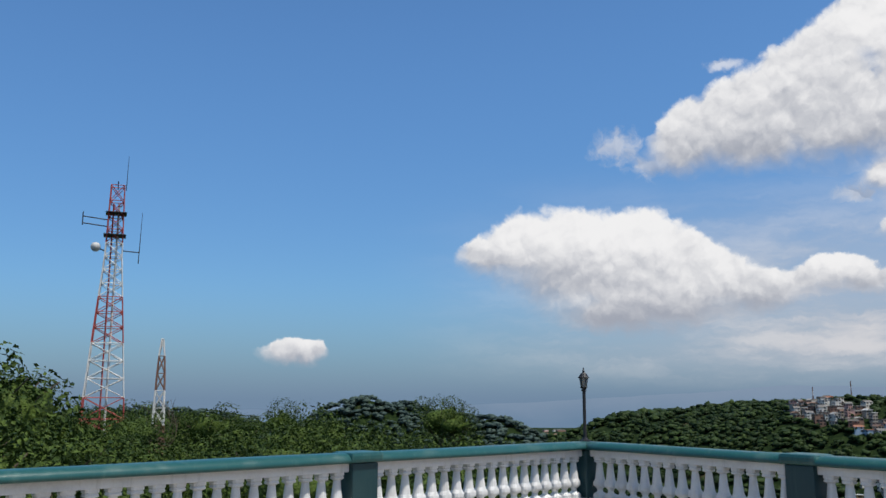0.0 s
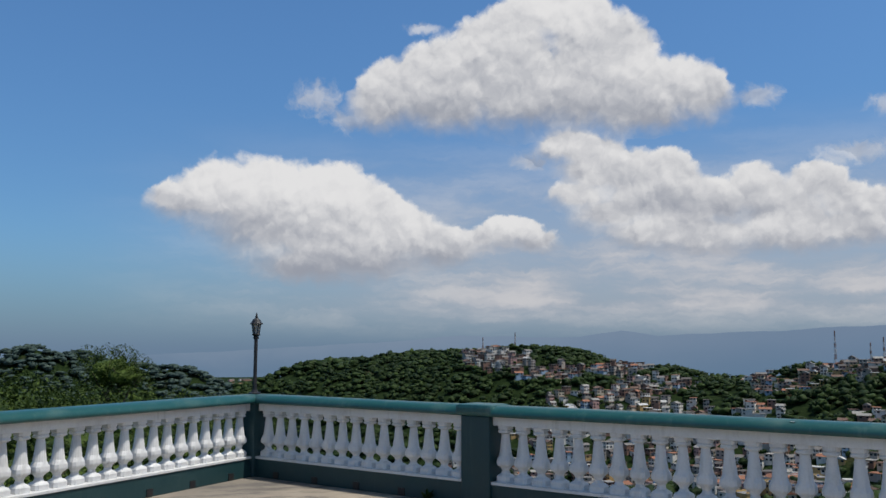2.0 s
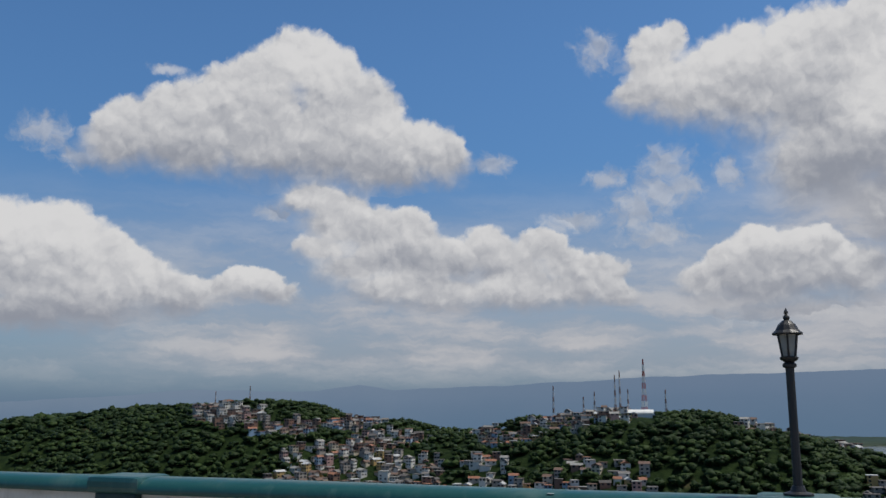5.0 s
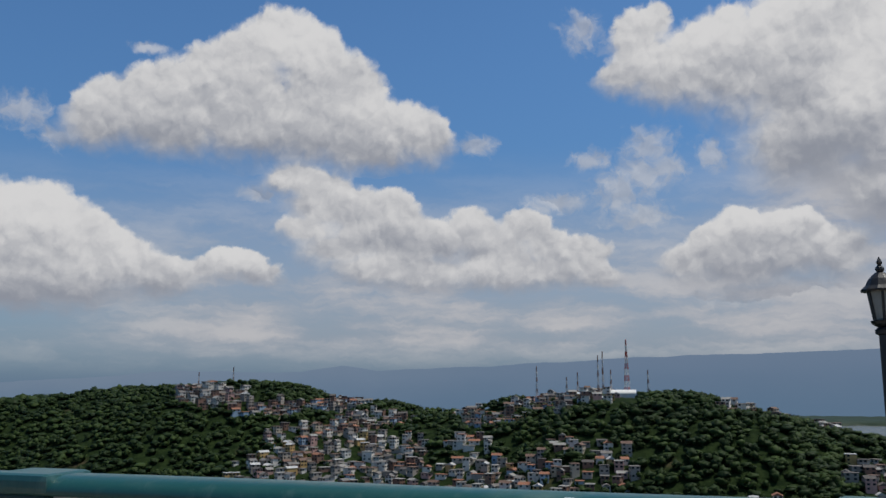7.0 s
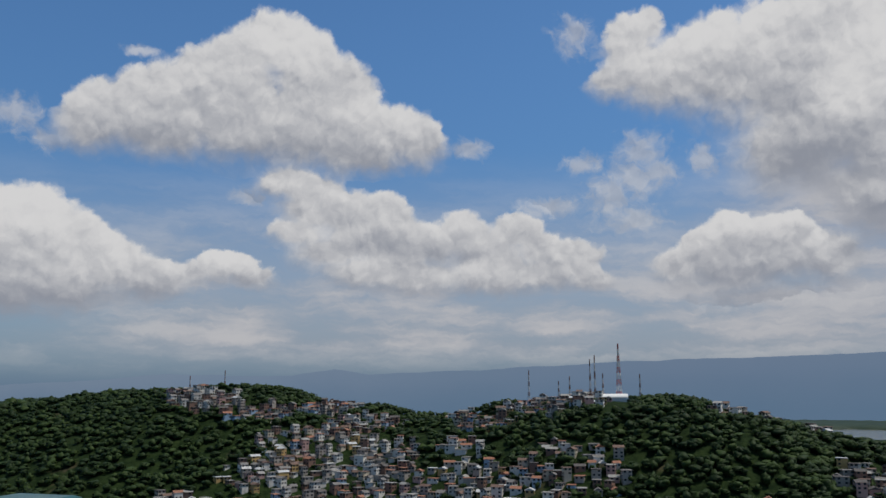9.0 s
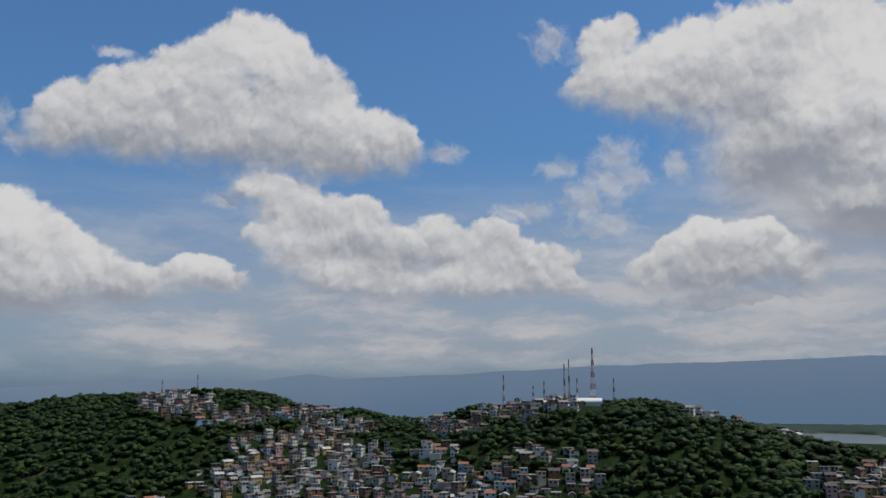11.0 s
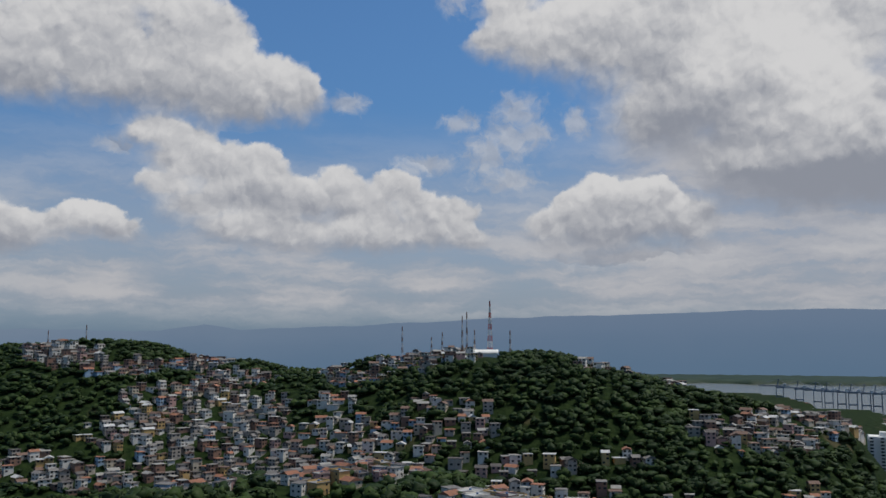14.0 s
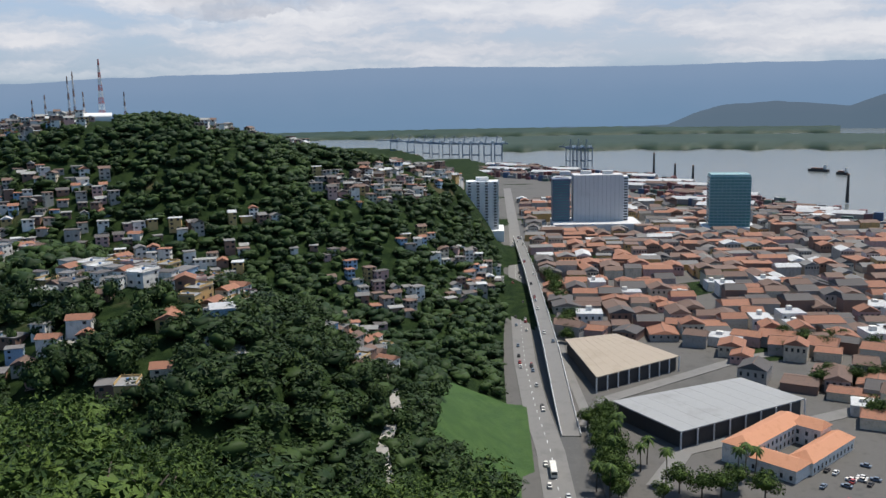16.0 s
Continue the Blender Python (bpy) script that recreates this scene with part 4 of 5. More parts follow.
def houses():
    kinds = [house(k, *spec) for k, spec in enumerate((("white", "fibre", 8, 7, 2, "shed"), ("brick", "fibre", 8, 7.5, 1, "shed"), ("cement", "dark", 9, 8, 1, "flat"), ("cream", "clay", 10, 8, 1, "gable"), ("white", "clay", 9, 7, 2, "gable"), ("white", "zinc", 10, 8, 2, "flat"), ("brick", "brown", 7, 7, 1, "gable"), ("ochre", "concrete", 9, 7, 2, "flat"), ("pale_blue", "fibre", 8, 7, 2, "shed"), ("cement", "brown", 8, 7, 1, "gable"), ("pink", "concrete", 7, 7, 2, "flat"), ("white", "dark", 7, 9, 2, "shed")))]
    g = np.random.default_rng(31)
    spots = []
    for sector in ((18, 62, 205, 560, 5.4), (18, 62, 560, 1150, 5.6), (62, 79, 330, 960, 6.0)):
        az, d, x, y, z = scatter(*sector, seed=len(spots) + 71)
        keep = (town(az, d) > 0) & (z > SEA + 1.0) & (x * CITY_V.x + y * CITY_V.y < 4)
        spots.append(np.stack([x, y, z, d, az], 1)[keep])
    s = np.concatenate(spots)
    # no two closer than a yard's width
    order, taken = np.argsort(s[:, 3]), []
    cell = {}
    for k in order:
        key = (int(s[k, 0] // 8), int(s[k, 1] // 8))
        if all((s[k, 0] - s[j, 0]) ** 2 + (s[k, 1] - s[j, 1]) ** 2 > 58 for a in (-1, 0, 1) for b in (-1, 0, 1) for j in cell.get((key[0] + a, key[1] + b), ())):
            cell.setdefault(key, []).append(k)
            taken.append(k)
    s = s[taken]
    turn = np.radians(20) + 0.5 * np.sin(s[:, 0] / 70) + g.normal(0, 0.15, len(s)) + (g.integers(0, 2, len(s)) * math.pi / 2)
    first = {}
    near = 230
    for k in range(min(near, len(s))):
        kind = int(g.integers(0, len(kinds)))
        m = pose(s[k, 0], s[k, 1], s[k, 2] + 0.3, 0, 0, math.degrees(turn[k])) @ Matrix.Scale(g.uniform(0.66, 0.92), 4)
        if kind in first:
            copy_thing(kinds[kind], m).matrix_basis = m
        else:
            first[kind] = True
            kinds[kind].matrix_basis = m
    r, tr = s[near:], turn[near:]
    n = len(r)
    w, d, floors = g.uniform(5.0, 9.5, n), g.uniform(5.0, 7.5, n), np.minimum(g.integers(1, 4, n), g.integers(1, 4, n))
    h = 2.7 * floors
    gable = g.uniform(0, 1, n) < 0.42
    ones = np.ones(n)
    many = thing("hillside_houses", "crowded pale and brick houses stacked over the hillsides", "houses", kind="stuff")
    frusta("walls", np.stack([r[:, 0], r[:, 1], r[:, 2] - 6, w, d, h + 6.3, tr, ones, ones], 1), wall_mix, many)
    frusta("roofs", np.stack([r[:, 0], r[:, 1], r[:, 2] + h + 0.3, w + 1.2, d + 0.8, np.where(gable, 1.7, 0.35), tr, ones, np.where(gable, 0.05, 0.97)], 1), roof_mix, many)
    win = []
    for k in range(n):
        c, q = math.cos(tr[k]), math.sin(tr[k])
        for level in range(floors[k]):
            for side in range(4):
                span, off = (w[k], d[k]) if side % 2 == 0 else (d[k], w[k])
                for a in (-0.27, 0.25):
                    if g.random() < 0.25:
                        continue
                    lx, ly = (a * span, off / 2 * (1 if side < 2 else -1)) if side % 2 == 0 else (off / 2 * (1 if side < 2 else -1), a * span)
                    win.append((r[k, 0] + lx * c - ly * q, r[k, 1] + lx * q + ly * c, r[k, 2] + 1.2 + level * 2.8, 1.8 if side % 2 == 0 else 0.14, 0.14 if side % 2 == 0 else 1.8, 1.4, tr[k], 1, 1))
    frusta("windows", win, glass_dark, many)


houses()


def landmark(seed, wall, roof, w, d, floors, shape, az, dist, z, turn):
    ob = house(seed, wall, roof, w, d, floors, shape)
    p = polar(az, dist, z)
    p.z = float(land(np.array([p.x]), np.array([p.y]))[0]) + 0.4
    ob.matrix_basis = pose(p.x, p.y, p.z, 0, 0, turn)


landmark(201, "white", "zinc", 8, 7, 2, "flat", 44.4, 215, -54, 30)
landmark(202, "pale_blue", "zinc", 10, 8, 2, "shed", 56.0, 305, -64, 36)
landmark(203, "white", "zinc", 9, 8, 1, "shed", 55.4, 285, -64, 36)
landmark(204, "ochre", "clay", 12, 8, 1, "gable", 52.8, 300, -60, 30)
landmark(205, "brick", "clay", 7, 7, 2, "gable", 53.9, 330, -60, 33)
landmark(206, "white", "concrete", 14, 8, 3, "flat", 31.3, 345, -58, 55)
landmark(207, "pale_blue", "clay", 14, 9, 2, "gable", 24.3, 350, -60, 60)
landmark(208, "cement", "concrete", 22, 10, 2, "flat", 22.0, 370, -58, 62)
landmark(209, "ochre", "dark", 7, 7, 2, "flat", 33.4, 355, -58, 50)
landmark(210, "white", "clay", 10, 8, 2, "gable", 27.6, 640, -52, 50)

lane_mat = painted("pale_lane", (0.30, 0.28, 0.25), (0.18, 0.16, 0.14), 0.5, 0.2, 0.9, 2.0)
earth_mat = painted("bare_earth", (0.36, 0.26, 0.16), (0.24, 0.18, 0.11), 0.5, 0.15, 0.95, 2.0)


def lane(points, width, mat, label, lift=0.7):
    """A strip that lies on the slope along the given azimuths and distances."""
    path = []
    for (a0, d0), (a1, d1) in zip(points, points[1:]):
        path += [(a0 + (a1 - a0) * k / 14, d0 + (d1 - d0) * k / 14) for k in range(14)]
    pts = [polar(*q) for q in path]
    verts, faces = [], []
    for k, p in enumerate(pts):
        way_on = (pts[min(k + 1, len(pts) - 1)] - pts[max(k - 1, 0)]).normalized()
        side = Vector((-way_on.y, way_on.x, 0)) * width / 2
        z = float(land(np.array([p.x]), np.array([p.y]))[0]) + lift
        for s in (1, 0, -1):
            q = p + side * s
            verts.append((q.x, q.y, z))
        for s in (-1, 1):
            q = p + side * s * 1.1
            verts.append((q.x, q.y, z - 1.2))
        if k:
            o = 5 * (k - 1)
            faces += [(o, o + 1, o + 6, o + 5), (o + 1, o + 2, o + 7, o + 6), (o + 2, o + 3, o + 8, o + 7), (o + 4, o, o + 5, o + 9)]
    return tagged(arrays("road", verts, faces, mat), label, "lane", kind="structure")


lane([(57.2, 255), (56.6, 310), (56.3, 420)], 5.5, lane_mat, "steep pale concrete lane between houses", 0.6)
lane([(47.0, 290), (47.8, 360), (48.0, 430)], 5.0, lane_mat, "pale concrete lane up the hillside", 0.6)
lane([(37.5, 330), (38.5, 420), (39.6, 520)], 4.5, lane_mat, "pale concrete lane up the hillside", 0.6)
lane([(66.2, 245), (65.6, 275), (66.8, 310), (66.4, 360)], 6.0, lane_mat, "winding paved lane on the slope", 0.6)
lane([(62.5, 232), (64.5, 246), (66.2, 250)], 8.0, earth_mat, "bare tan earth bank beside the lane", 1.6)

# ---- the lower city ----
asphalt = painted("asphalt", (0.075, 0.073, 0.07), (0.13, 0.125, 0.12), 0.5, 0.08, 0.9, 2.0)
light_road = painted("worn_road", (0.165, 0.157, 0.146), (0.12, 0.115, 0.11), 0.5, 0.1, 0.9, 2.0)
dusty = painted("city_ground", (0.095, 0.088, 0.08), (0.055, 0.055, 0.048), 0.6, 0.03, 0.95, 1.0)
line_paint = painted("road_paint", (0.62, 0.62, 0.60), (0.3, 0.3, 0.3), 0.4, 1.0, 0.7)
tan_roof = painted("tan_sheet_roof", (0.33, 0.27, 0.205), (0.26, 0.22, 0.17), 0.45, 0.06, 0.8, 1.5)
grey_roof = painted("grey_sheet_roof", (0.27, 0.27, 0.265), (0.22, 0.22, 0.21), 0.45, 0.06, 0.7, 1.5)
near_black = painted("dark_paint_and_shed_shade", (0.045, 0.04, 0.038), (0.1, 0.09, 0.08), 0.4, 0.3, 0.8)
orange_tile = painted("orange_clay_tiles", (0.48, 0.22, 0.12), (0.33, 0.15, 0.08), 0.4, 0.4, 0.85, 5.0)
cool_glass = painted("teal_glass", (0.07, 0.20, 0.21), (0.12, 0.26, 0.27), 0.4, 0.12, 0.12)
frame_teal = painted("teal_cladding", (0.22, 0.36, 0.36), (0.15, 0.24, 0.25), 0.3, 0.2, 0.4)
slab_grey = painted("grey_cladding", (0.56, 0.545, 0.53), (0.42, 0.41, 0.40), 0.5, 0.05, 0.6, 1.0)
slab_blue = painted("blue_grey_cladding", (0.075, 0.10, 0.155), (0.06, 0.08, 0.11), 0.4, 0.06, 0.4, 1.0)
tower_white = painted("tower_white", (0.76, 0.75, 0.72), (0.55, 0.53, 0.50), 0.4, 0.1, 0.7, 2.0)
grass_mat = material("bright_grass", leaf_build((0.020, 0.050, 0.010), (0.050, 0.092, 0.020), 0.12))
steel_blue = painted("crane_steel", (0.12, 0.16, 0.21), (0.2, 0.18, 0.16), 0.4, 0.2, 0.5)
rust = painted("rusty_steel", (0.20, 0.10, 0.065), (0.10, 0.07, 0.06), 0.5, 0.3, 0.7)


def uv_pose(u, v, z=SEA + 0.6, turn=0.0):
    """A pose in the city: u along the avenue, v across it to the south-east; turned by degrees from the avenue."""
    p = city(u, v, z)
    return pose(p.x, p.y, p.z, 0, 0, 15.8 + turn)


def city_ground():
    verts, faces = [], []
    azs = np.arange(60.0, 126, 0.95)
    for a in azs:
        edge = np.interp(a, *COAST) - 15
        start = 215 if a > 75.2 else 1080
        for d in np.linspace(start, edge, 9):
            verts.append(tuple(polar(a, d, SEA + 0.6)))
    for i in range(len(azs) - 1):
        faces += [(i * 9 + j, i * 9 + j + 1, i * 9 + j + 10, i * 9 + j + 9) for j in range(8)]
    tagged(arrays("pavement", verts, faces, dusty), "dusty paved ground of the lower city", "pavement", kind="structure")


city_ground()


def ribbon(name, mat, label, points, width, z, thick=0.25):
    """A road slab along points of the city's plan."""
    bm = bmesh.new()
    rings = []
    for k, (u, v) in enumerate(points):
        a, b = points[max(k - 1, 0)], points[min(k + 1, len(points) - 1)]
        d = Vector((b[0] - a[0], b[1] - a[1])).normalized()
        side = Vector((-d.y, d.x)) * width / 2
        ring = []
        for s, zz in ((1, z), (-1, z), (-1, z - thick), (1, z - thick)):
            ring.append(bm.verts.new(city(u + side.x * s, v + side.y * s, zz)))
        rings.append(ring)
    for p, q in zip(rings, rings[1:]):
        for i in range(4):
            bm.faces.new((p[i], p[(i + 1) % 4], q[(i + 1) % 4], q[i]))
    bmesh.ops.recalc_face_normals(bm, faces=bm.faces)
    return part(name, bm, mat), label


for name, mat, label, pts, width, z in (("road", light_road, "worn grey avenue with light traffic", [(250, 22), (320, 21.4), (365, 21), (421, 17.3), (497, 15.2), (605, 16.3), (769, 18), (924, 23), (1050, 24.5), (1500, 26)], 12.5, SEA + 0.85), ("road", asphalt, "dark asphalt street under the viaduct", [(250, 31), (420, 30), (760, 29), (1100, 31)], 9.0, SEA + 0.8), ("road", light_road, "light street beside the viaduct", [(250, 42), (420, 41), (500, 38), (760, 39)], 5.0, SEA + 0.84), ("road", light_road, "street between the market sheds", [(330, 60), (366, 78), (420, 180), (440, 230)], 9.0, SEA + 0.9), ("road", light_road, "street between the market sheds and houses", [(395, 40), (430, 52), (500, 140), (540, 220)], 8.0, SEA + 0.95)):
    ob, text = ribbon(name, mat, label, pts, width, z)
    tagged(ob, text, "road", kind="structure")


def viaduct():
    t = thing("viaduct", "long concrete viaduct on piers above the avenue", "viaduct", at=uv_pose(0, 0, 0))
    pts = [(382, 31.5, 1.2), (412, 31, 3.6), (450, 30.5, 7.2), (490, 30.5, 8.8), (520, 30.5, 9), (730, 29, 8.5), (850, 27, 6), (960, 26, 1.2)]
    bm, wall = bmesh.new(), bmesh.new()
    for deck, y0, y1, z0, z1 in ((bm, -4.2, 4.2, -1.3, 0.0), (wall, -4.5, -4.2, -1.3, 0.9), (wall, 4.2, 4.5, -1.3, 0.9)):
        rings = [[deck.verts.new((u, -(v + y), SEA + z + dz)) for y, dz in ((y0, z1), (y1, z1), (y1, z0), (y0, z0))] for u, v, z in pts]
        for p, q in zip(rings, rings[1:]):
            for i in range(4):
                deck.faces.new((p[i], p[(i + 1) % 4], q[(i + 1) % 4], q[i]))
        deck.faces.new(rings[0]), deck.faces.new(rings[-1][::-1])
        bmesh.ops.recalc_face_normals(deck, faces=deck.faces)
    part("deck", bm, light_road, t)
    part("parapet", wall, slab_grey, t)
    for k in range(24):
        u = 385 + k * 20
        z = np.interp(u, [p[0] for p in pts], [p[2] for p in pts])
        if z > 3:
            v = np.interp(u, [p[0] for p in pts], [p[1] for p in pts])
            part("pier", block((1.6, 4.5, z - 1.0), (u, -v, SEA + (z - 1.0) / 2)), slab_grey, t)


viaduct()
for k in range(60):
    dash = part("trim", block((3.2, 0.25, 0.03), (0, 0, 0)), line_paint) if k == 0 else new("trim", bpy.data.objects["trim"].data)
    u = 300 + k * 9.5
    dash.matrix_basis = uv_pose(u, np.interp(u, [250, 365, 421, 497, 605, 769, 924, 1060], [22, 21, 17.3, 15.2, 16.3, 18, 23, 24.5]), SEA + 0.88)
    tagged(dash, "white painted lane dash on the avenue", "road marking", kind="structure")


def shed(corners, height, roof_mat, label):
    """A large low market shed with a flat sheet roof over open sides, their shade a solid near-black block."""
    t = thing("market_shed", label, "shed")
    mid = Vector((sum(c[0] for c in corners) / 4, sum(c[1] for c in corners) / 4))
    # the wall part is a near-black block: shade under the roof as colour
    for name, mat, z0, z1, grow in (("wall", near_black, 0.0, height - 0.6, 0.955), ("roof", roof_mat, height - 0.6, height, 1.0)):
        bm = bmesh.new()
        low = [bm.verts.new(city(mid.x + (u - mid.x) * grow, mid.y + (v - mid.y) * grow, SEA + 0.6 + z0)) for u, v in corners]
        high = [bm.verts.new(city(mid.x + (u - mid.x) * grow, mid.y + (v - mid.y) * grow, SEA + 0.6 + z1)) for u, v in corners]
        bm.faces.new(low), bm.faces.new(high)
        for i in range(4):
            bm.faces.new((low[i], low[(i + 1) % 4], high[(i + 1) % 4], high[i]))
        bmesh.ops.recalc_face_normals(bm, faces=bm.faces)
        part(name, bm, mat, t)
    # roof sheets: raised seams from edge to edge
    a, b, c, d = [Vector(p) for p in corners]
    for k in range(1, 9):
        p, q = a.lerp(b, k / 9), d.lerp(c, k / 9)
        part("seam", tube(bmesh.new(), city(p.x, p.y, SEA + 0.6 + height), city(q.x, q.y, SEA + 0.6 + height), 0.05, 4), roof_mat, t)
    for k in range(9):
        p = d.lerp(c, k / 8)
        part("pillar", block((0.7, 0.7, height - 0.6), city(p.x, p.y, SEA + 0.6 + (height - 0.6) / 2)), slab_grey, t)
    return t


shed([(515, 40), (527, 72), (479, 100), (442, 50)], 8.5, tan_roof, "large low market shed with a tan sheet roof")
shed([(406, 53), (441, 123), (409, 144), (367, 77)], 8.5, grey_roof, "large low market shed with a pale grey roof")


def orange_hall():
    """The two-storey white building round a court, under orange tiles."""
    t = thing("old_building", "white two-storey building with orange tiled roofs round a court", "building", at=uv_pose(361, 122, SEA + 0.6, -45))
    for x, y, w, d, h in ((0, 12, 50, 12, 8.5), (-19, -4, 12, 20, 5.5), (6, -10, 38, 10, 5.5), (20, 1, 10, 12, 8.5)):
        part("wall", block((w, d, h), (x, y, h / 2)), wall_mats["white"], t)
        along = w > d
        part("roof", frustum(w + 1.2, d + 1.2, 3.0, 0.78 if along else 0.06, 0.06 if along else 0.78, (x, y, h)), orange_tile, t, "orange hipped tile roof")
        for level in range(int(h // 3.6)):
            n = int((w if along else d) // 3.4)
            for k in range(n):
                for s in (-1, 1):
                    a = (k + 0.5) / n - 0.5
                    at = (x + a * w, y + s * (d / 2 + 0.03), 1.9 + 3.6 * level) if along else (x + s * (w / 2 + 0.03), y + a * d, 1.9 + 3.6 * level)
                    part("window", block((1.2, 0.1, 1.9) if along else (0.1, 1.2, 1.9), at), glass_dark, t)
    return t


orange_hall()


def white_tower():
    t = thing("apartment_tower", "white high-rise with dark balcony bands and pale podium", "tower", at=uv_pose(955, -10, SEA + 0.6))
    part("podium", block((46, 44, 12), (0, 1, 6), 0, 0.2), tower_white, t)
    part("core", block((22, 34, 52), (0, 2, 38), 0, 0.2), tower_white, t)
    for k in range(16):
        z = 14.5 + k * 3.1
        for s in (-12, -4, 4, 12):
            part("balcony", block((1.4, 5.2, 1.0), (-11.6, 2 + s * 1.15, z)), tower_white, t)
            part("window", block((0.3, 3.0, 1.5), (-11.05, 2 + s * 1.15, z + 1.3)), glass_dark, t)
        for s in (-7, 0, 7):
            part("window", block((4.2, 0.3, 1.5), (s, -15.05, z + 1.2)), glass_dark, t)
    for y in (-15.2, 19.2):
        part("fin", block((3.0, 0.8, 54), (-11.4, y, 39)), tower_white, t)
    part("roof_house", block((10, 14, 4), (0, 2, 66)), tower_white, t)


def slab_tower():
    t = thing("office_block", "broad grey cladded office block with a blue-grey end", "tower", at=uv_pose(1035, 115, SEA + 0.6))
    part("podium", block((60, 100, 8), (-4, -4, 4), 0, 0.2), slab_grey, t)
    part("tower", block((26, 58, 62), (6, -8, 31), 0, 0.3), slab_grey, t)
    part("end_wing", block((22, 20, 58), (2, 35.5, 29), 0, 0.3), slab_blue, t, "blue-grey glazed wing")
    part("stair_wing", block((18, 6, 60), (3, -39.8, 30), 0, 0.2), tower_white, t)
    for k in range(17):
        part("window", block((0.3, 4.4, 1.6), (-6.1, -39.8, 6 + k * 3.2)), glass_dark, t)
        part("window", block((0.3, 18.0, 1.3), (-9.1, 35.5, 5 + k * 3.1)), cool_glass, t)
    for k in range(1, 12):
        part("joint", block((0.12, 0.16, 61), (-7.02, -37 + k * 4.9, 31)), near_black, t)
    for x, y in ((4, -20), (8, 5), (2, 30)):
        part("plant_room", block((8, 12, 4), (x, y, 64)), slab_grey, t)


def glass_tower():
    t = thing("glass_tower", "teal glass office tower with paler floor bands", "tower", at=uv_pose(995, 264, SEA + 0.6, -8))
    part("base", block((44, 58, 6), (0, 0, 3), 0, 0.2), slab_grey, t)
    part("core", block((30, 44, 58), (0, 0, 33), 0, 0.3), frame_teal, t)
    pane = None
    for k in range(16):
        for j in range(10):
            ob = part("pane", block((0.35, 4.0, 2.5), (0, 0, 0)), cool_glass, t) if pane is None else new("pane", pane)
            pane = pane or ob.data
            ob.parent = t
            ob.matrix_basis = pose(-15.1, -19.4 + j * 4.31, 8.0 + k * 3.5)
    for s in (-1, 1):
        for k in range(16):
            part("window", block((26, 0.35, 2.2), (0, s * 22.1, 8.0 + k * 3.5)), cool_glass, t)
    part("crown", block((28, 42, 2.4), (0, 0, 63)), frame_teal, t)


white_tower()
slab_tower()
glass_tower()


def building(seed, wall, roof, w, d, h, shape):
    t = thing("city_building", f"old {wall.replace('_', ' ')} city building with a {roof} roof", "building", "buildings of the lower city")
    part("wall", block((w, d, h), (0, 0, h / 2)), wall_mats[wall], t)
    if shape == "gable":
        part("roof", frustum(w + 1, d + 1, 2.6, 0.9, 0.05, (0, 0, h)), roof_mats[roof], t)
        part("ridge", block((w * 0.9, 0.5, 0.25), (0, 0, h + 2.65)), roof_mats["brown"], t)
    else:
        part("roof", frustum(w + 0.5, d + 0.5, 0.5, 0.98, 0.98, (0, 0, h)), roof_mats[roof], t)
        part("roof_house", block((4, 3, 2.6), (w * 0.2, 0, h + 1.8)), wall_mats[wall], t)
    for k in range(4):
        a = (k + 0.5) / 4 * d - d / 2
        part("window", block((0.12, 1.3, 1.8), (-w / 2 - 0.02, a, h - 2.2)), glass_dark, t)
    return t


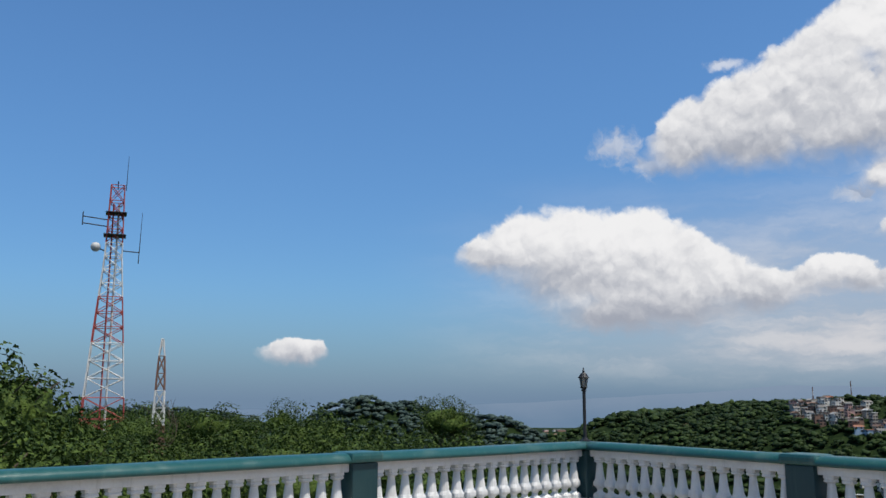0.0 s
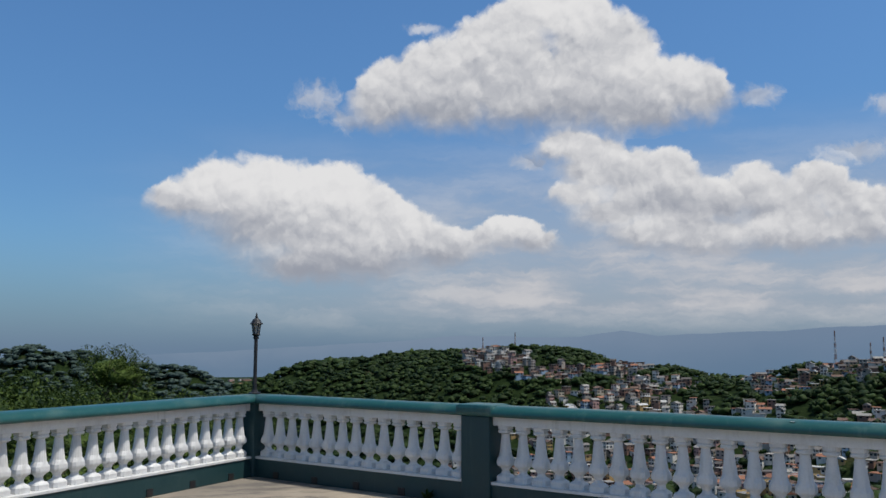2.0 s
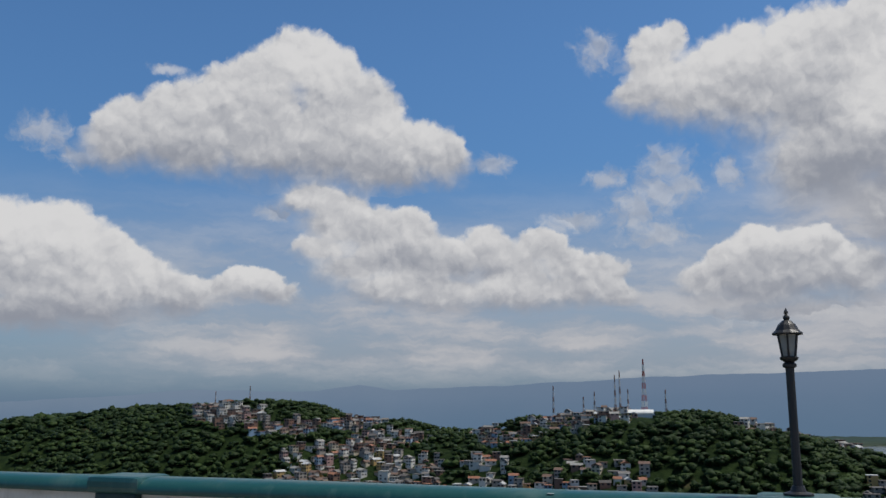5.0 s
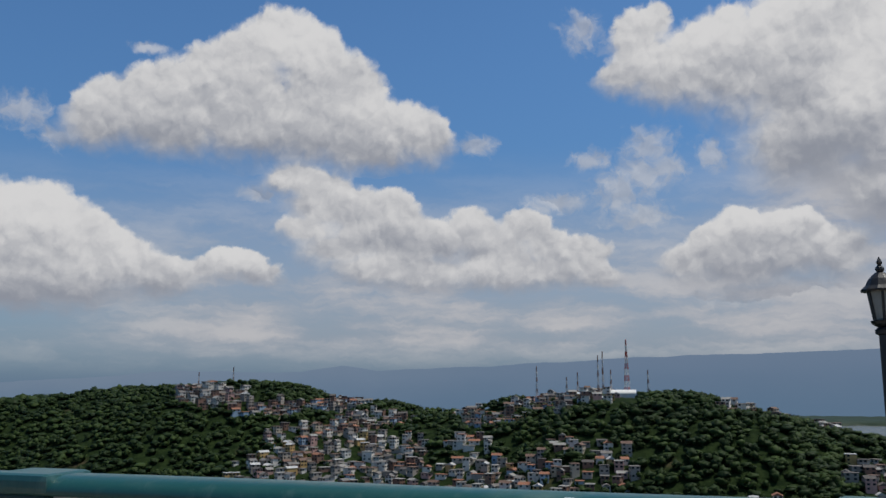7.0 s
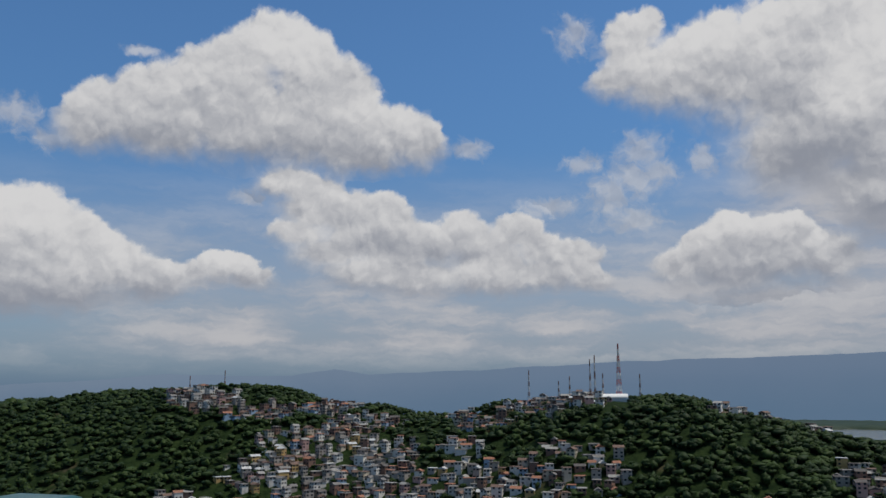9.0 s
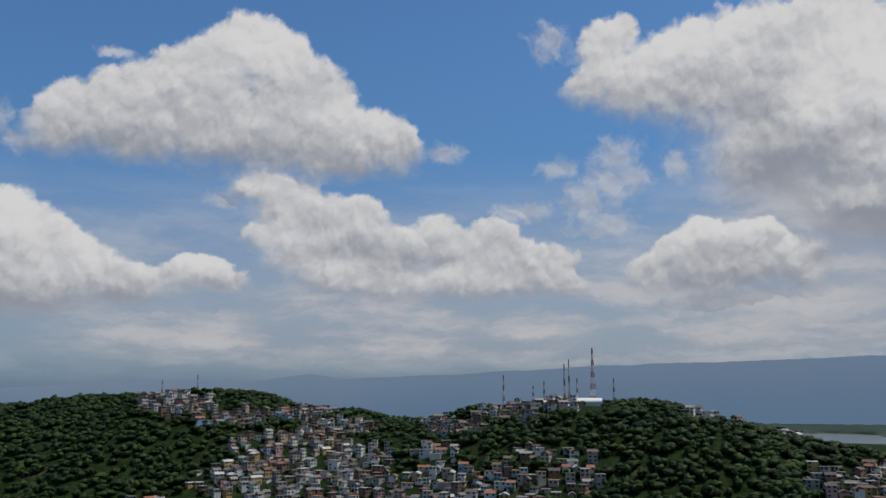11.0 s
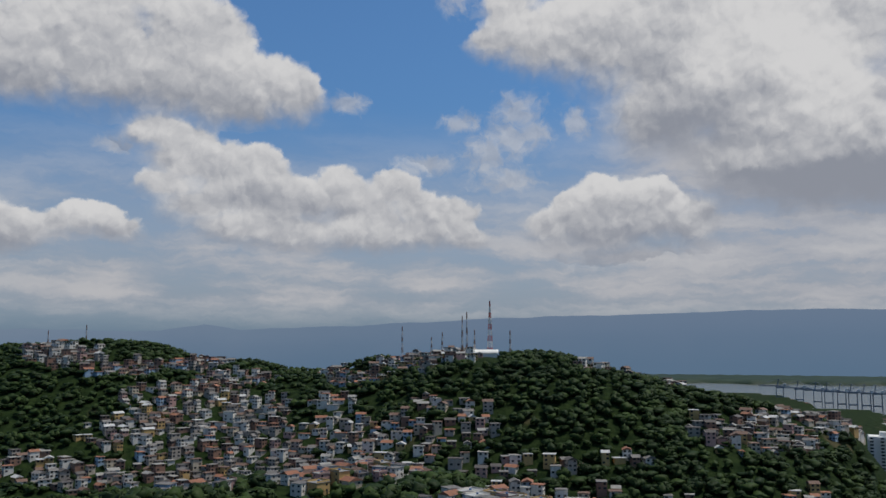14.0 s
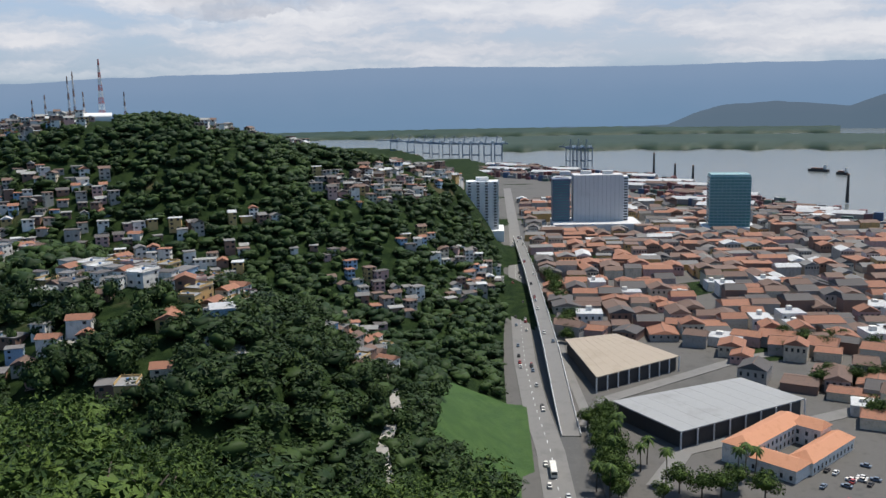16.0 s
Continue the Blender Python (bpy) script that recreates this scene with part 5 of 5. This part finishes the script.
def lower_city():
    kinds = [building(k, *spec) for k, spec in enumerate((("cream", "clay", 26, 13, 7, "gable"), ("cement", "brown", 22, 12, 8, "gable"), ("cement", "dark", 24, 16, 7, "gable"), ("cream", "brown", 20, 15, 9, "gable"), ("pink", "clay", 18, 12, 7, "gable"), ("brick", "brown", 30, 14, 6, "gable"), ("white", "zinc", 20, 14, 8, "flat"), ("cream", "clay", 19, 12, 8, "gable"), ("cement", "clay", 26, 18, 6, "gable"), ("brick", "dark", 20, 14, 8, "gable")))]
    g = np.random.default_rng(77)
    spots = []
    taken = [(479, 70, 62), (405, 100, 58), (361, 122, 44), (955, -10, 40), (1035, 115, 62), (995, 264, 45)]
    for u in np.arange(395, 1330, 17.0):
        for v in np.arange(47, 640, 18.0):
            if int(u // 17) % 7 == 0 or int(v // 18) % 8 == 0 and g.random() < 0.7:
                continue
            uu, vv = u + g.uniform(-3, 3), v + g.uniform(-4, 4)
            p = city(uu, vv)
            az = math.degrees(math.atan2(p.x, p.y))
            d = math.hypot(p.x, p.y)
            if az > 101 or d > np.interp(az, *COAST) - 130 or d < 400 or any((uu - a) ** 2 + (vv - b) ** 2 < r ** 2 for a, b, r in taken):
                continue
            if u > 1150 and g.random() < 0.5:
                continue
            spots.append((p.x, p.y, d, g.choice((0.0, math.pi / 2), p=(0.45, 0.55)) + g.normal(0, 0.06) + radians(15.8) - (0.45 if d < 560 else 0)))
    spots.sort(key=lambda s: s[2])
    used = set()
    near = 150
    for x, y, d, turn in spots[:near]:
        k = int(g.integers(0, len(kinds)))
        m = pose(x, y, SEA + 0.6, 0, 0, math.degrees(turn)) @ Matrix.Diagonal((g.uniform(0.6, 1.0), g.uniform(0.9, 1.25), g.uniform(0.6, 1.25), 1))
        if k in used:
            copy_thing(kinds[k], m).matrix_basis = m
        else:
            used.add(k)
            kinds[k].matrix_basis = m
    walls, roofs, wins = [], [], []
    for x, y, d, turn in spots[near:]:
        w, dep, h = g.uniform(12, 26), g.uniform(11, 17), g.uniform(4.5, 11)
        walls.append((x, y, SEA + 0.6, w, dep, h, turn, 1, 1))
        gable = g.random() < 0.7
        roofs.append((x, y, SEA + 0.6 + h, w + 0.8, dep + 0.8, 2.4 if gable else 0.5, turn, 0.95, 0.05 if gable else 0.97))
        for k in range(5):
            a = (k + 0.5) / 5 * dep - dep / 2
            wins.append((x - (w / 2) * math.cos(turn) - a * math.sin(turn), y - (w / 2) * math.sin(turn) + a * math.cos(turn), SEA + 0.6 + h - 3, 0.2, 1.3, 1.8, turn, 1, 1))
    rest = thing("city_blocks", "low old city blocks with clay and grey roofs", "buildings", kind="stuff")
    city_roofs = mixed("city_roofing", [ROOFS[k] for k in ("clay", "brown", "dark", "clay", "brown", "fibre", "clay", "brown", "dark", "zinc", "clay", "brown", "fibre")], 0.85, 0.45)
    city_walls = mixed("city_plaster", [WALLS[k] for k in ("cement", "cream", "brick", "cement", "pink", "white", "cement", "brick", "ochre")], 0.85, 0.5)
    frusta("walls", walls, city_walls, rest)
    frusta("roofs", roofs, city_roofs, rest)
    frusta("windows", wins, glass_dark, rest)
    # the docks: long stores and stacked boxes along the quay
    boxes, stores = [], []
    for a in np.arange(64, 101, 0.28):
        edge = np.interp(a, *COAST)
        for d in np.arange(edge - 330, edge - 25, 17):
            p = polar(a, d)
            if d < 1120 or g.random() < 0.45:
                continue
            n = int(g.integers(1, 5))
            boxes.append((p.x, p.y, SEA + 0.6, g.uniform(6, 13), 2.6 * g.integers(1, 4), 2.6 * n, radians(15.8 + 60) + g.normal(0, 0.03), 1, 1))
    for a in np.arange(66.5, 100, 1.15):
        edge = np.interp(a, *COAST)
        for d in (edge - 300, edge - 200, edge - 90):
            if d > 1150 and g.random() < 0.6:
                p = polar(a + g.uniform(-0.3, 0.3), d)
                stores.append((p.x, p.y, SEA + 0.6, g.uniform(40, 80), 22, 9, radians(15.8 + 62), 1.0, 1.0))
    mix = mixed("container_paint", [(0.19, 0.055, 0.045), (0.06, 0.10, 0.17), (0.20, 0.10, 0.07), (0.26, 0.25, 0.23), (0.16, 0.05, 0.05), (0.08, 0.12, 0.09), (0.14, 0.06, 0.06)], 0.7, 0.4)
    docks = thing("container_yard", "stacked rusty red and blue shipping containers on the quay", "containers", kind="stuff")
    frusta("containers", boxes, mix, docks)
    for k, r in enumerate(stores):
        t = thing("warehouse", "long low dock warehouse with a pale sheet roof", "warehouse", "dock warehouses", at=pose(r[0], r[1], r[2], 0, 0, math.degrees(r[6])))
        part("wall", block((r[3], 22, 8), (0, 0, 4)), wall_mats["cement"], t)
        part("roof", frustum(r[3] + 1, 23, 3, 1, 0.1, (0, 0, 8)), roof_mats["zinc" if k % 3 else "brown"], t)


lower_city()


def crane(at, turn, boom=18.0):
    t = thing("harbour_crane", "blue-grey ship-to-shore crane on the quay", "crane", "quay cranes", at=pose(at.x, at.y, SEA + 0.6, 0, 0, turn))
    for x in (-9, 9):
        for y in (-8, 8):
            part("leg", block((1.6, 1.6, 42), (x, y, 21)), steel_blue, t)
    for y in (-8, 8):
        part("beam", block((20, 1.8, 2.2), (0, y, 14)), steel_blue, t)
        part("beam", block((20, 1.8, 2.2), (0, y, 41)), steel_blue, t)
    part("boom", block((78, 4, 2.6), (14, 0, 43)), steel_blue, t)
    part("apex", tube(bmesh.new(), (6, 0, 42), (2, 0, 62), 1.1, 5), steel_blue, t)
    part("stay", tube(bmesh.new(), (2, 0, 62), (46, 0, 44), 0.45, 4), steel_blue, t)
    part("stay", tube(bmesh.new(), (2, 0, 62), (-22, 0, 44), 0.45, 4), steel_blue, t)
    part("cabin", block((7, 6, 5), (-12, 0, 46)), tower_white, t)
    return t


quay = crane(polar(69, 2400), 110)
for k, (a, d) in enumerate(((70.0, 2330), (70.6, 2290), (71.3, 2260), (71.9, 2240), (72.6, 2225), (73.2, 2215), (74.0, 2200), (74.7, 2190), (79.4, 1960), (79.9, 1960), (80.4, 1955), (67.9, 2500))):
    p = polar(a, d)
    copy_thing(quay, pose(p.x, p.y, SEA + 0.6, 0, 0, 110 if a < 76 else 40))


def chimney(at, h):
    t = thing("chimney", "slim dark chimney stack on the quay", "chimney", at=pose(at.x, at.y, SEA + 0.6))
    part("shaft", lathe([(2.6, 0), (1.9, h * 0.6), (1.6, h), (1.2, h)], 12), near_black, t)
    part("rim", lathe([(1.9, h - 1.5), (2.0, h), (1.5, h + 0.1)], 12), rust, t)


for a, d, h in ((95.9, 1330, 40), (84.6, 1700, 46), (85.9, 1640, 30), (87.0, 1600, 30)):
    chimney(polar(a, d), h)


def ship(at, turn, length, label):
    t = thing("ship", label, "ship", at=pose(at.x, at.y, SEA - 0.6, 0, 0, turn))
    bm = bmesh.new()
    rings = []
    for x, half in ((-0.5, 0.10), (-0.42, 0.12), (0.3, 0.12), (0.42, 0.07), (0.5, 0.005)):
        rings.append([bm.verts.new((x * length, s * half * length * k, z)) for s, k, z in ((-1, 1, 5), (-1, 0.8, -1), (1, 0.8, -1), (1, 1, 5))])
    for p, q in zip(rings, rings[1:]):
        for i in range(4):
            bm.faces.new((p[i], p[(i + 1) % 4], q[(i + 1) % 4], q[i]))
    bm.faces.new(rings[0]), bm.faces.new(rings[-1][::-1])
    bmesh.ops.recalc_face_normals(bm, faces=bm.faces)
    part("hull", bm, near_black, t)
    part("bridge", block((length * 0.12, length * 0.16, 9), (-length * 0.34, 0, 9)), wall_mats["white"], t)
    part("cargo", block((length * 0.5, length * 0.17, 3), (length * 0.05, 0, 6)), rust, t)


ship(polar(94.3, 1867), 60, 42, "dark cargo barge at anchor in the harbour")
ship(polar(95.6, 1800), 50, 24, "small dark tug at anchor in the harbour")


def car(paint):
    t = thing("car", "small parked or slow car on the avenue", "car", "cars on the avenue")
    bm = bmesh.new()
    box(bm, (4.2, 1.7, 0.75), (0, 0, 0.72), 0, 0.12)
    part("body", bm, paint, t)
    part("cabin", frustum(2.3, 1.55, 0.6, 0.72, 0.85, (-0.2, 0, 1.08)), glass_dark, t)
    part("roof", block((1.55, 1.25, 0.06), (-0.2, 0, 1.70)), paint, t)
    for x in (-1.3, 1.3):
        for y in (-0.78, 0.78):
            bm = lathe([(0.31, -0.1), (0.33, 0), (0.31, 0.1)], 10)
            bmesh.ops.rotate(bm, verts=bm.verts, matrix=Matrix.Rotation(math.pi / 2, 3, "X"))
            bmesh.ops.translate(bm, verts=bm.verts, vec=(x, y, 0.33))
            part("wheel", bm, near_black, t)
    return t


def traffic():
    g = random.Random(4)
    cars = [car(m) for m in (wall_mats["white"], slab_grey, near_black, painted("red_car_paint", (0.30, 0.03, 0.025), (0.1, 0.05, 0.05), 0.2, 3.0, 0.3), steel_blue)]
    used = set()
    lanes = [(0, -3.2, 1), (0, 3.2, 1), (1, 0.0, 1)]
    for k in range(46):
        lane = g.choice(lanes)
        u = g.uniform(400 if lane[0] else 290, 960)
        v = np.interp(u, [250, 365, 421, 497, 605, 769, 924, 1060], [22, 21, 17.3, 15.2, 16.3, 18, 23, 24.5]) + lane[1] if lane[0] == 0 else np.interp(u, [300, 520, 730, 960], [31, 30.5, 29, 26]) + g.choice((-2, 2))
        z = SEA + 0.86 if lane[0] == 0 else SEA + 0.02 + np.interp(u, [382, 412, 450, 490, 520, 730, 850, 960], [1.2, 3.6, 7.2, 8.8, 9, 8.5, 6, 1.2])
        i = g.randrange(5)
        m = uv_pose(u, float(v), float(z), g.choice((0, 180)))
        if i in used:
            copy_thing(cars[i], m)
        else:
            used.add(i)
            cars[i].matrix_basis = m
    for k in range(26):
        i = g.randrange(5)
        copy_thing(cars[i], uv_pose(g.uniform(315, 350), g.uniform(118, 190), SEA + 0.62, g.choice((-40, 50))))
    bus = thing("bus", "white city bus on the avenue", "bus", at=uv_pose(343, 20.5, SEA + 0.86))
    part("body", block((11.5, 2.6, 2.6), (0, 0, 1.75), 0, 0.18), wall_mats["white"], bus)
    part("windscreen", block((0.08, 2.2, 1.2), (-5.77, 0, 2.2)), glass_dark, bus)
    for s in (-1, 1):
        for k in range(6):
            part("window", block((1.4, 0.06, 0.9), (-4.2 + k * 1.7, s * 1.31, 2.3)), glass_dark, bus)
        for x in (-3.6, 3.4):
            part("wheel", block((1.0, 0.3, 1.0), (x, s * 1.1, 0.5), 0, 0.25), near_black, bus)


traffic()


def palm(seed, h):
    g = random.Random(seed)
    t = thing("palm_tree", "tall palm with a ragged green crown beside the avenue", "palm", "palms in the square")
    bm = bmesh.new()
    last = Vector((0, 0, -0.5))
    for k in range(6):
        nxt = Vector((0.15 * math.sin(k + seed), 0.12 * math.cos(k * 1.3), h * (k + 1) / 6))
        tube(bm, last, nxt, 0.34 - 0.03 * k, 7, 0.31 - 0.03 * k)
        last = nxt
    part("trunk", bm, bark, t)
    verts, faces = [], []
    for k in range(22):
        a, lift = 2 * math.pi * k / 22 + g.uniform(-0.1, 0.1), g.uniform(-0.5, 0.9)
        side = Vector((-math.sin(a), math.cos(a), 0))
        for i in range(7):
            s = i / 6
            p = last + Vector((math.cos(a), math.sin(a), 0)) * 3.4 * s + Vector((0, 0, lift * 2.2 * s - 2.6 * s * s))
            wide = 0.62 * math.sin(math.pi * (0.15 + 0.8 * s))
            verts += [tuple(p - side * wide - Vector((0, 0, wide * 0.5))), tuple(p), tuple(p + side * wide - Vector((0, 0, wide * 0.5)))]
            if i:
                o = len(verts) - 6
                faces += [(o, o + 1, o + 4, o + 3), (o + 1, o + 2, o + 5, o + 4)]
    arrays("crown", verts, faces, leaf_mat, t)
    return t


def city_trees():
    g = random.Random(12)
    palms = [palm(1, 15), palm(2, 12)]
    spots = [(338, 96), (341, 101), (334, 92), (352, 46), (372, 50), (380, 52), (362, 48), (345, 56), (333, 64), (352, 60), (318, 40), (326, 36)]
    for k, (u, v) in enumerate(spots):
        m = uv_pose(u, v, SEA + 0.6, k * 40)
        if k < 2:
            palms[k].matrix_basis = m
        else:
            copy_thing(palms[k % 2], m)
    broad = tree(61, 11.0, 5.6, 0.42, 1300, "dark green street tree beside the market sheds")
    spots = [(330 + k * 8.5 + g.uniform(-2, 2), 46 + g.uniform(-3, 3)) for k in range(9)] + [(323 + g.uniform(-6, 6), 60 + k * 7.5) for k in range(6)] + [(520 + g.uniform(-12, 12), 165 + k * 9) for k in range(7)] + [(640 + k * 14, 46 + g.uniform(-3, 6)) for k in range(7)] + [(455 + g.uniform(-9, 9), 165 + k * 10) for k in range(5)] + [(400 + g.uniform(-8, 8), 172 + k * 9) for k in range(5)] + [(316 + k * 6.5 + g.uniform(-2, 2), 39 + g.uniform(-2, 9)) for k in range(14)] + [(536 + k * 9, 45 + g.uniform(-2, 5)) for k in range(6)]
    for k, (u, v) in enumerate(spots):
        m = uv_pose(u, v, SEA + 0.4, g.uniform(0, 360)) @ Matrix.Scale(g.uniform(0.75, 1.15), 4)
        if k:
            copy_thing(broad, m).matrix_basis = m
        else:
            broad.matrix_basis = m


city_trees()

# the bright lawn on the slope above the avenue
verts, faces = [], []
for i in range(13):
    for j in range(9):
        p = city(318 + i * 8.8, -27 + j * 5.0)
        verts.append((p.x, p.y, float(land(np.array([p.x]), np.array([p.y]))[0]) + 0.9))
faces = [(i * 9 + j, i * 9 + j + 1, i * 9 + j + 10, i * 9 + j + 9) for i in range(12) for j in range(8)]
tagged(arrays("lawn", verts, faces, grass_mat, smooth=True), "bright green grassy slope above the avenue", "grass", kind="structure")


# ---- masts and the hall on the ridge ----
mast_red = painted("red_mast_paint", (0.36, 0.05, 0.04), (0.2, 0.12, 0.10), 0.4, 1.5, 0.6)
mast_white = painted("white_mast_paint", (0.62, 0.62, 0.60), (0.35, 0.3, 0.26), 0.4, 1.5, 0.6)


def lattice(name, label, at, sections, turn=0.0, rod=0.05):
    """A braced four-legged mast; a section: the height and half width at its foot, then at its top, and its paint."""
    t = thing(name, label, "mast", at=Matrix.Translation(at) @ Matrix.Rotation(turn, 4, "Z"))
    for z0, r0, z1, r1, paint in sections:
        low = [Vector((sx * r0, sy * r0, z0)) for sx, sy in ((-1, -1), (1, -1), (1, 1), (-1, 1))]
        high = [Vector((sx * r1, sy * r1, z1)) for sx, sy in ((-1, -1), (1, -1), (1, 1), (-1, 1))]
        for i in range(4):
            j = (i + 1) % 4
            part("leg", tube(bmesh.new(), low[i], high[i], rod, 5), paint, t)
            part("brace", tube(bmesh.new(), low[i], high[j], rod * 0.6, 4), paint, t)
            part("brace", tube(bmesh.new(), low[j], high[i], rod * 0.6, 4), paint, t)
            part("strut", tube(bmesh.new(), high[i], high[j], rod * 0.6, 4), paint, t)
    return t


def big_mast():
    d = 81.0
    foot = polar(-20.98, d, -6.9)
    levels = [-6.5, -3.6, -1.6, 0.2, 2.0, 3.6, 5.1, 6.6, 8.0, 9.3, 10.6, 11.8, 13.0, 14.2, 15.4, 16.6, 17.8, 19.2, 20.6]
    paints = {0: mast_white, 1: mast_white, 2: mast_red, 3: mast_red, 4: mast_white, 5: mast_white, 6: mast_white, 7: mast_red, 8: mast_red, 9: mast_red, 10: mast_white, 11: mast_white, 12: mast_white, 13: mast_white, 14: mast_red, 15: mast_red, 16: mast_red, 17: mast_red}
    wide = lambda z: float(np.interp(z, [-6.5, 2, 8, 14, 20.6], [2.05, 1.62, 1.18, 0.72, 0.56]))
    t = lattice("radio_mast", "red and white lattice radio mast with antennas", foot, [(a + 6.5, wide(a), b + 6.5, wide(b), paints[k]) for k, (a, b) in enumerate(zip(levels, levels[1:]))], 0.35, 0.06)
    part("ladder", tube(bmesh.new(), (0.2, 0, 0), (0.2, 0, 25.5), 0.09, 4), mast_white, t)
    part("ladder", tube(bmesh.new(), (-0.25, 0.1, 0), (-0.25, 0.1, 25.5), 0.07, 4), mast_red, t)
    part("platform", block((1.75, 1.75, 0.07), (0, 0, 24.6)), iron, t)
    part("platform", block((1.85, 1.85, 0.07), (0, 0, 22.6)), iron, t)
    for z in (24.0, 23.4):
        part("arm", tube(bmesh.new(), (-0.7, 0, z), (-2.7, -0.5, z + 0.1), 0.05, 4), iron, t)
    part("antenna", tube(bmesh.new(), (-2.7, -0.5, 23.3), (-2.7, -0.5, 24.5), 0.05, 5), iron, t)
    part("arm", tube(bmesh.new(), (0.7, 0, 21.3), (2.1, 0.5, 21.3), 0.05, 4), iron, t)
    part("antenna", tube(bmesh.new(), (2.1, 0.5, 20.3), (2.2, 0.5, 24.9), 0.045, 5, 0.02), iron, t)
    part("antenna", tube(bmesh.new(), (0.7, 0.2, 26.8), (0.75, 0.2, 30.0), 0.04, 5, 0.015), iron, t)
    part("antenna", tube(bmesh.new(), (0.0, 0.2, 26.8), (0.0, 0.2, 27.6), 0.05, 5), iron, t)
    dish = lathe([(0.05, 0.0), (0.25, 0.06), (0.42, 0.2), (0.40, 0.3)], 14)
    bmesh.ops.rotate(dish, verts=dish.verts, matrix=Matrix.Rotation(-1.3, 3, "X"))
    bmesh.ops.translate(dish, verts=dish.verts, vec=(-1.5, -0.6, 21.4))
    part("dish", dish, mast_white, t, "white dish antenna")
    part("arm", tube(bmesh.new(), (-0.7, 0, 21.2), (-1.5, -0.5, 21.4), 0.06, 4), iron, t)


big_mast()
steps = [(-6.0 + k * 1.15, -6.0 + (k + 1) * 1.15) for k in range(10)]
slim_w = lambda z: float(np.interp(z, [-6, 0, 4, 5.8], [0.50, 0.36, 0.22, 0.04]))
lattice("slim_mast", "rusty slim lattice mast among bare branches", polar(-17.75, 62, -6.0), [(a + 6, slim_w(a), b + 6, slim_w(b), mast_white if k % 4 in (1, 2) else rust) for k, (a, b) in enumerate(steps)], 0.2, 0.04)


def bare_tree():
    t = thing("bare_tree", "leafless grey branches round the slim mast", "tree", at=Matrix.Translation(polar(-17.6, 63, -5)))
    g = random.Random(3)
    part("trunk", tube(bmesh.new(), (0, 0, -1), (0.1, 0, 4.0), 0.16, 6, 0.09), bark, t)
    for k in range(14):
        a = 2 * math.pi * k / 14
        bm = bmesh.new()
        p = Vector((0.1, 0, 3.0 + 0.08 * k))
        way = Vector((math.cos(a), math.sin(a), 0.7))
        for i in range(5):
            q = p + way * 0.55
            tube(bm, p, q, 0.035 - i * 0.005, 4, 0.03 - i * 0.005)
            if i in (2, 3):
                tube(bm, q, q + Vector((g.uniform(-0.6, 0.6), g.uniform(-0.6, 0.6), 0.6)), 0.018, 4, 0.008)
            way = (way + Vector((-math.cos(a) * 0.35, -math.sin(a) * 0.35, 0.28 + g.uniform(-0.2, 0.2)))).normalized()
            p = q
        part("branch", bm, bark, t)


bare_tree()
lattice("far_mast", "tall red and white lattice mast on the ridge", polar(50.0, 850, -12), [(k * 5.6, 2.4 - k * 0.21, (k + 1) * 5.6, 2.19 - k * 0.21, mast_red if k % 2 else mast_white) for k in range(10)], 0.3, 0.19)
for az, top, d in ((48.2, 1.87, 860), (48.5, 2.15, 862), (44.3, 1.2, 890), (46.9, 0.81, 880), (49.0, 0.96, 860), (51.3, 0.93, 835), (24.9, 1.19, 1060), (22.8, 0.85, 1100), (46.2, 0.5, 880)):
    z = 1.5 + d * math.tan(radians(top))
    foot = -12.0 if d > 840 else -10.0
    n = 6
    lattice("far_mast", "thin dark lattice mast on the crowded ridge", polar(az, d, foot), [((z - foot) * k / n, 0.9 - 0.11 * k, (z - foot) * (k + 1) / n, 0.79 - 0.11 * k, rust if k % 2 else slab_grey) for k in range(n)], 0.1, 0.13)


def barrel_hall():
    p = polar(49.75, 846, -14.5)
    t = thing("sports_hall", "white barrel-roofed hall on the ridge top", "hall", at=pose(p.x, p.y, p.z, 0, 0, -49.75))
    part("wall", block((22, 16, 8), (0, 0, 4)), tower_white, t)
    bm = bmesh.new()
    rings = []
    for x in (-11.6, 11.6):
        rings.append([bm.verts.new((x, 8.6 * math.cos(math.pi * k / 12), 8 + 3.6 * math.sin(math.pi * k / 12))) for k in range(13)])
    for i in range(12):
        bm.faces.new((rings[0][i], rings[0][i + 1], rings[1][i + 1], rings[1][i]))
    bm.faces.new(rings[0]), bm.faces.new(rings[1][::-1])
    bmesh.ops.recalc_face_normals(bm, faces=bm.faces)
    part("roof", bm, tower_white, t, "curved white sheet roof")


barrel_hall()
red = house(99, "pink", "clay", 14, 10, 3, "flat")
p = polar(57.2, 800, -31)
red.matrix_basis = pose(p.x, p.y, p.z, 0, 0, -55)


def valley_town():
    """The pale buildings on the plain between the hills."""
    g = np.random.default_rng(15)
    walls, roofs = [], []
    for k in range(240):
        p = polar(g.uniform(6.5, 14.5), g.uniform(1900, 4200))
        w, d, h = g.uniform(14, 40), g.uniform(12, 22), g.choice((6, 8, 10, 14, 22))
        walls.append((p.x, p.y, SEA, w, d, h, 0.4, 1, 1))
        roofs.append((p.x, p.y, SEA + h, w + 1, d + 1, 1.2, 0.4, 0.97, 0.5))
    t = thing("valley_town", "distant pale buildings on the plain between hills", "buildings", kind="stuff")
    frusta("walls", walls, wall_mix, t)
    frusta("roofs", roofs, roof_mix, t)


valley_town()
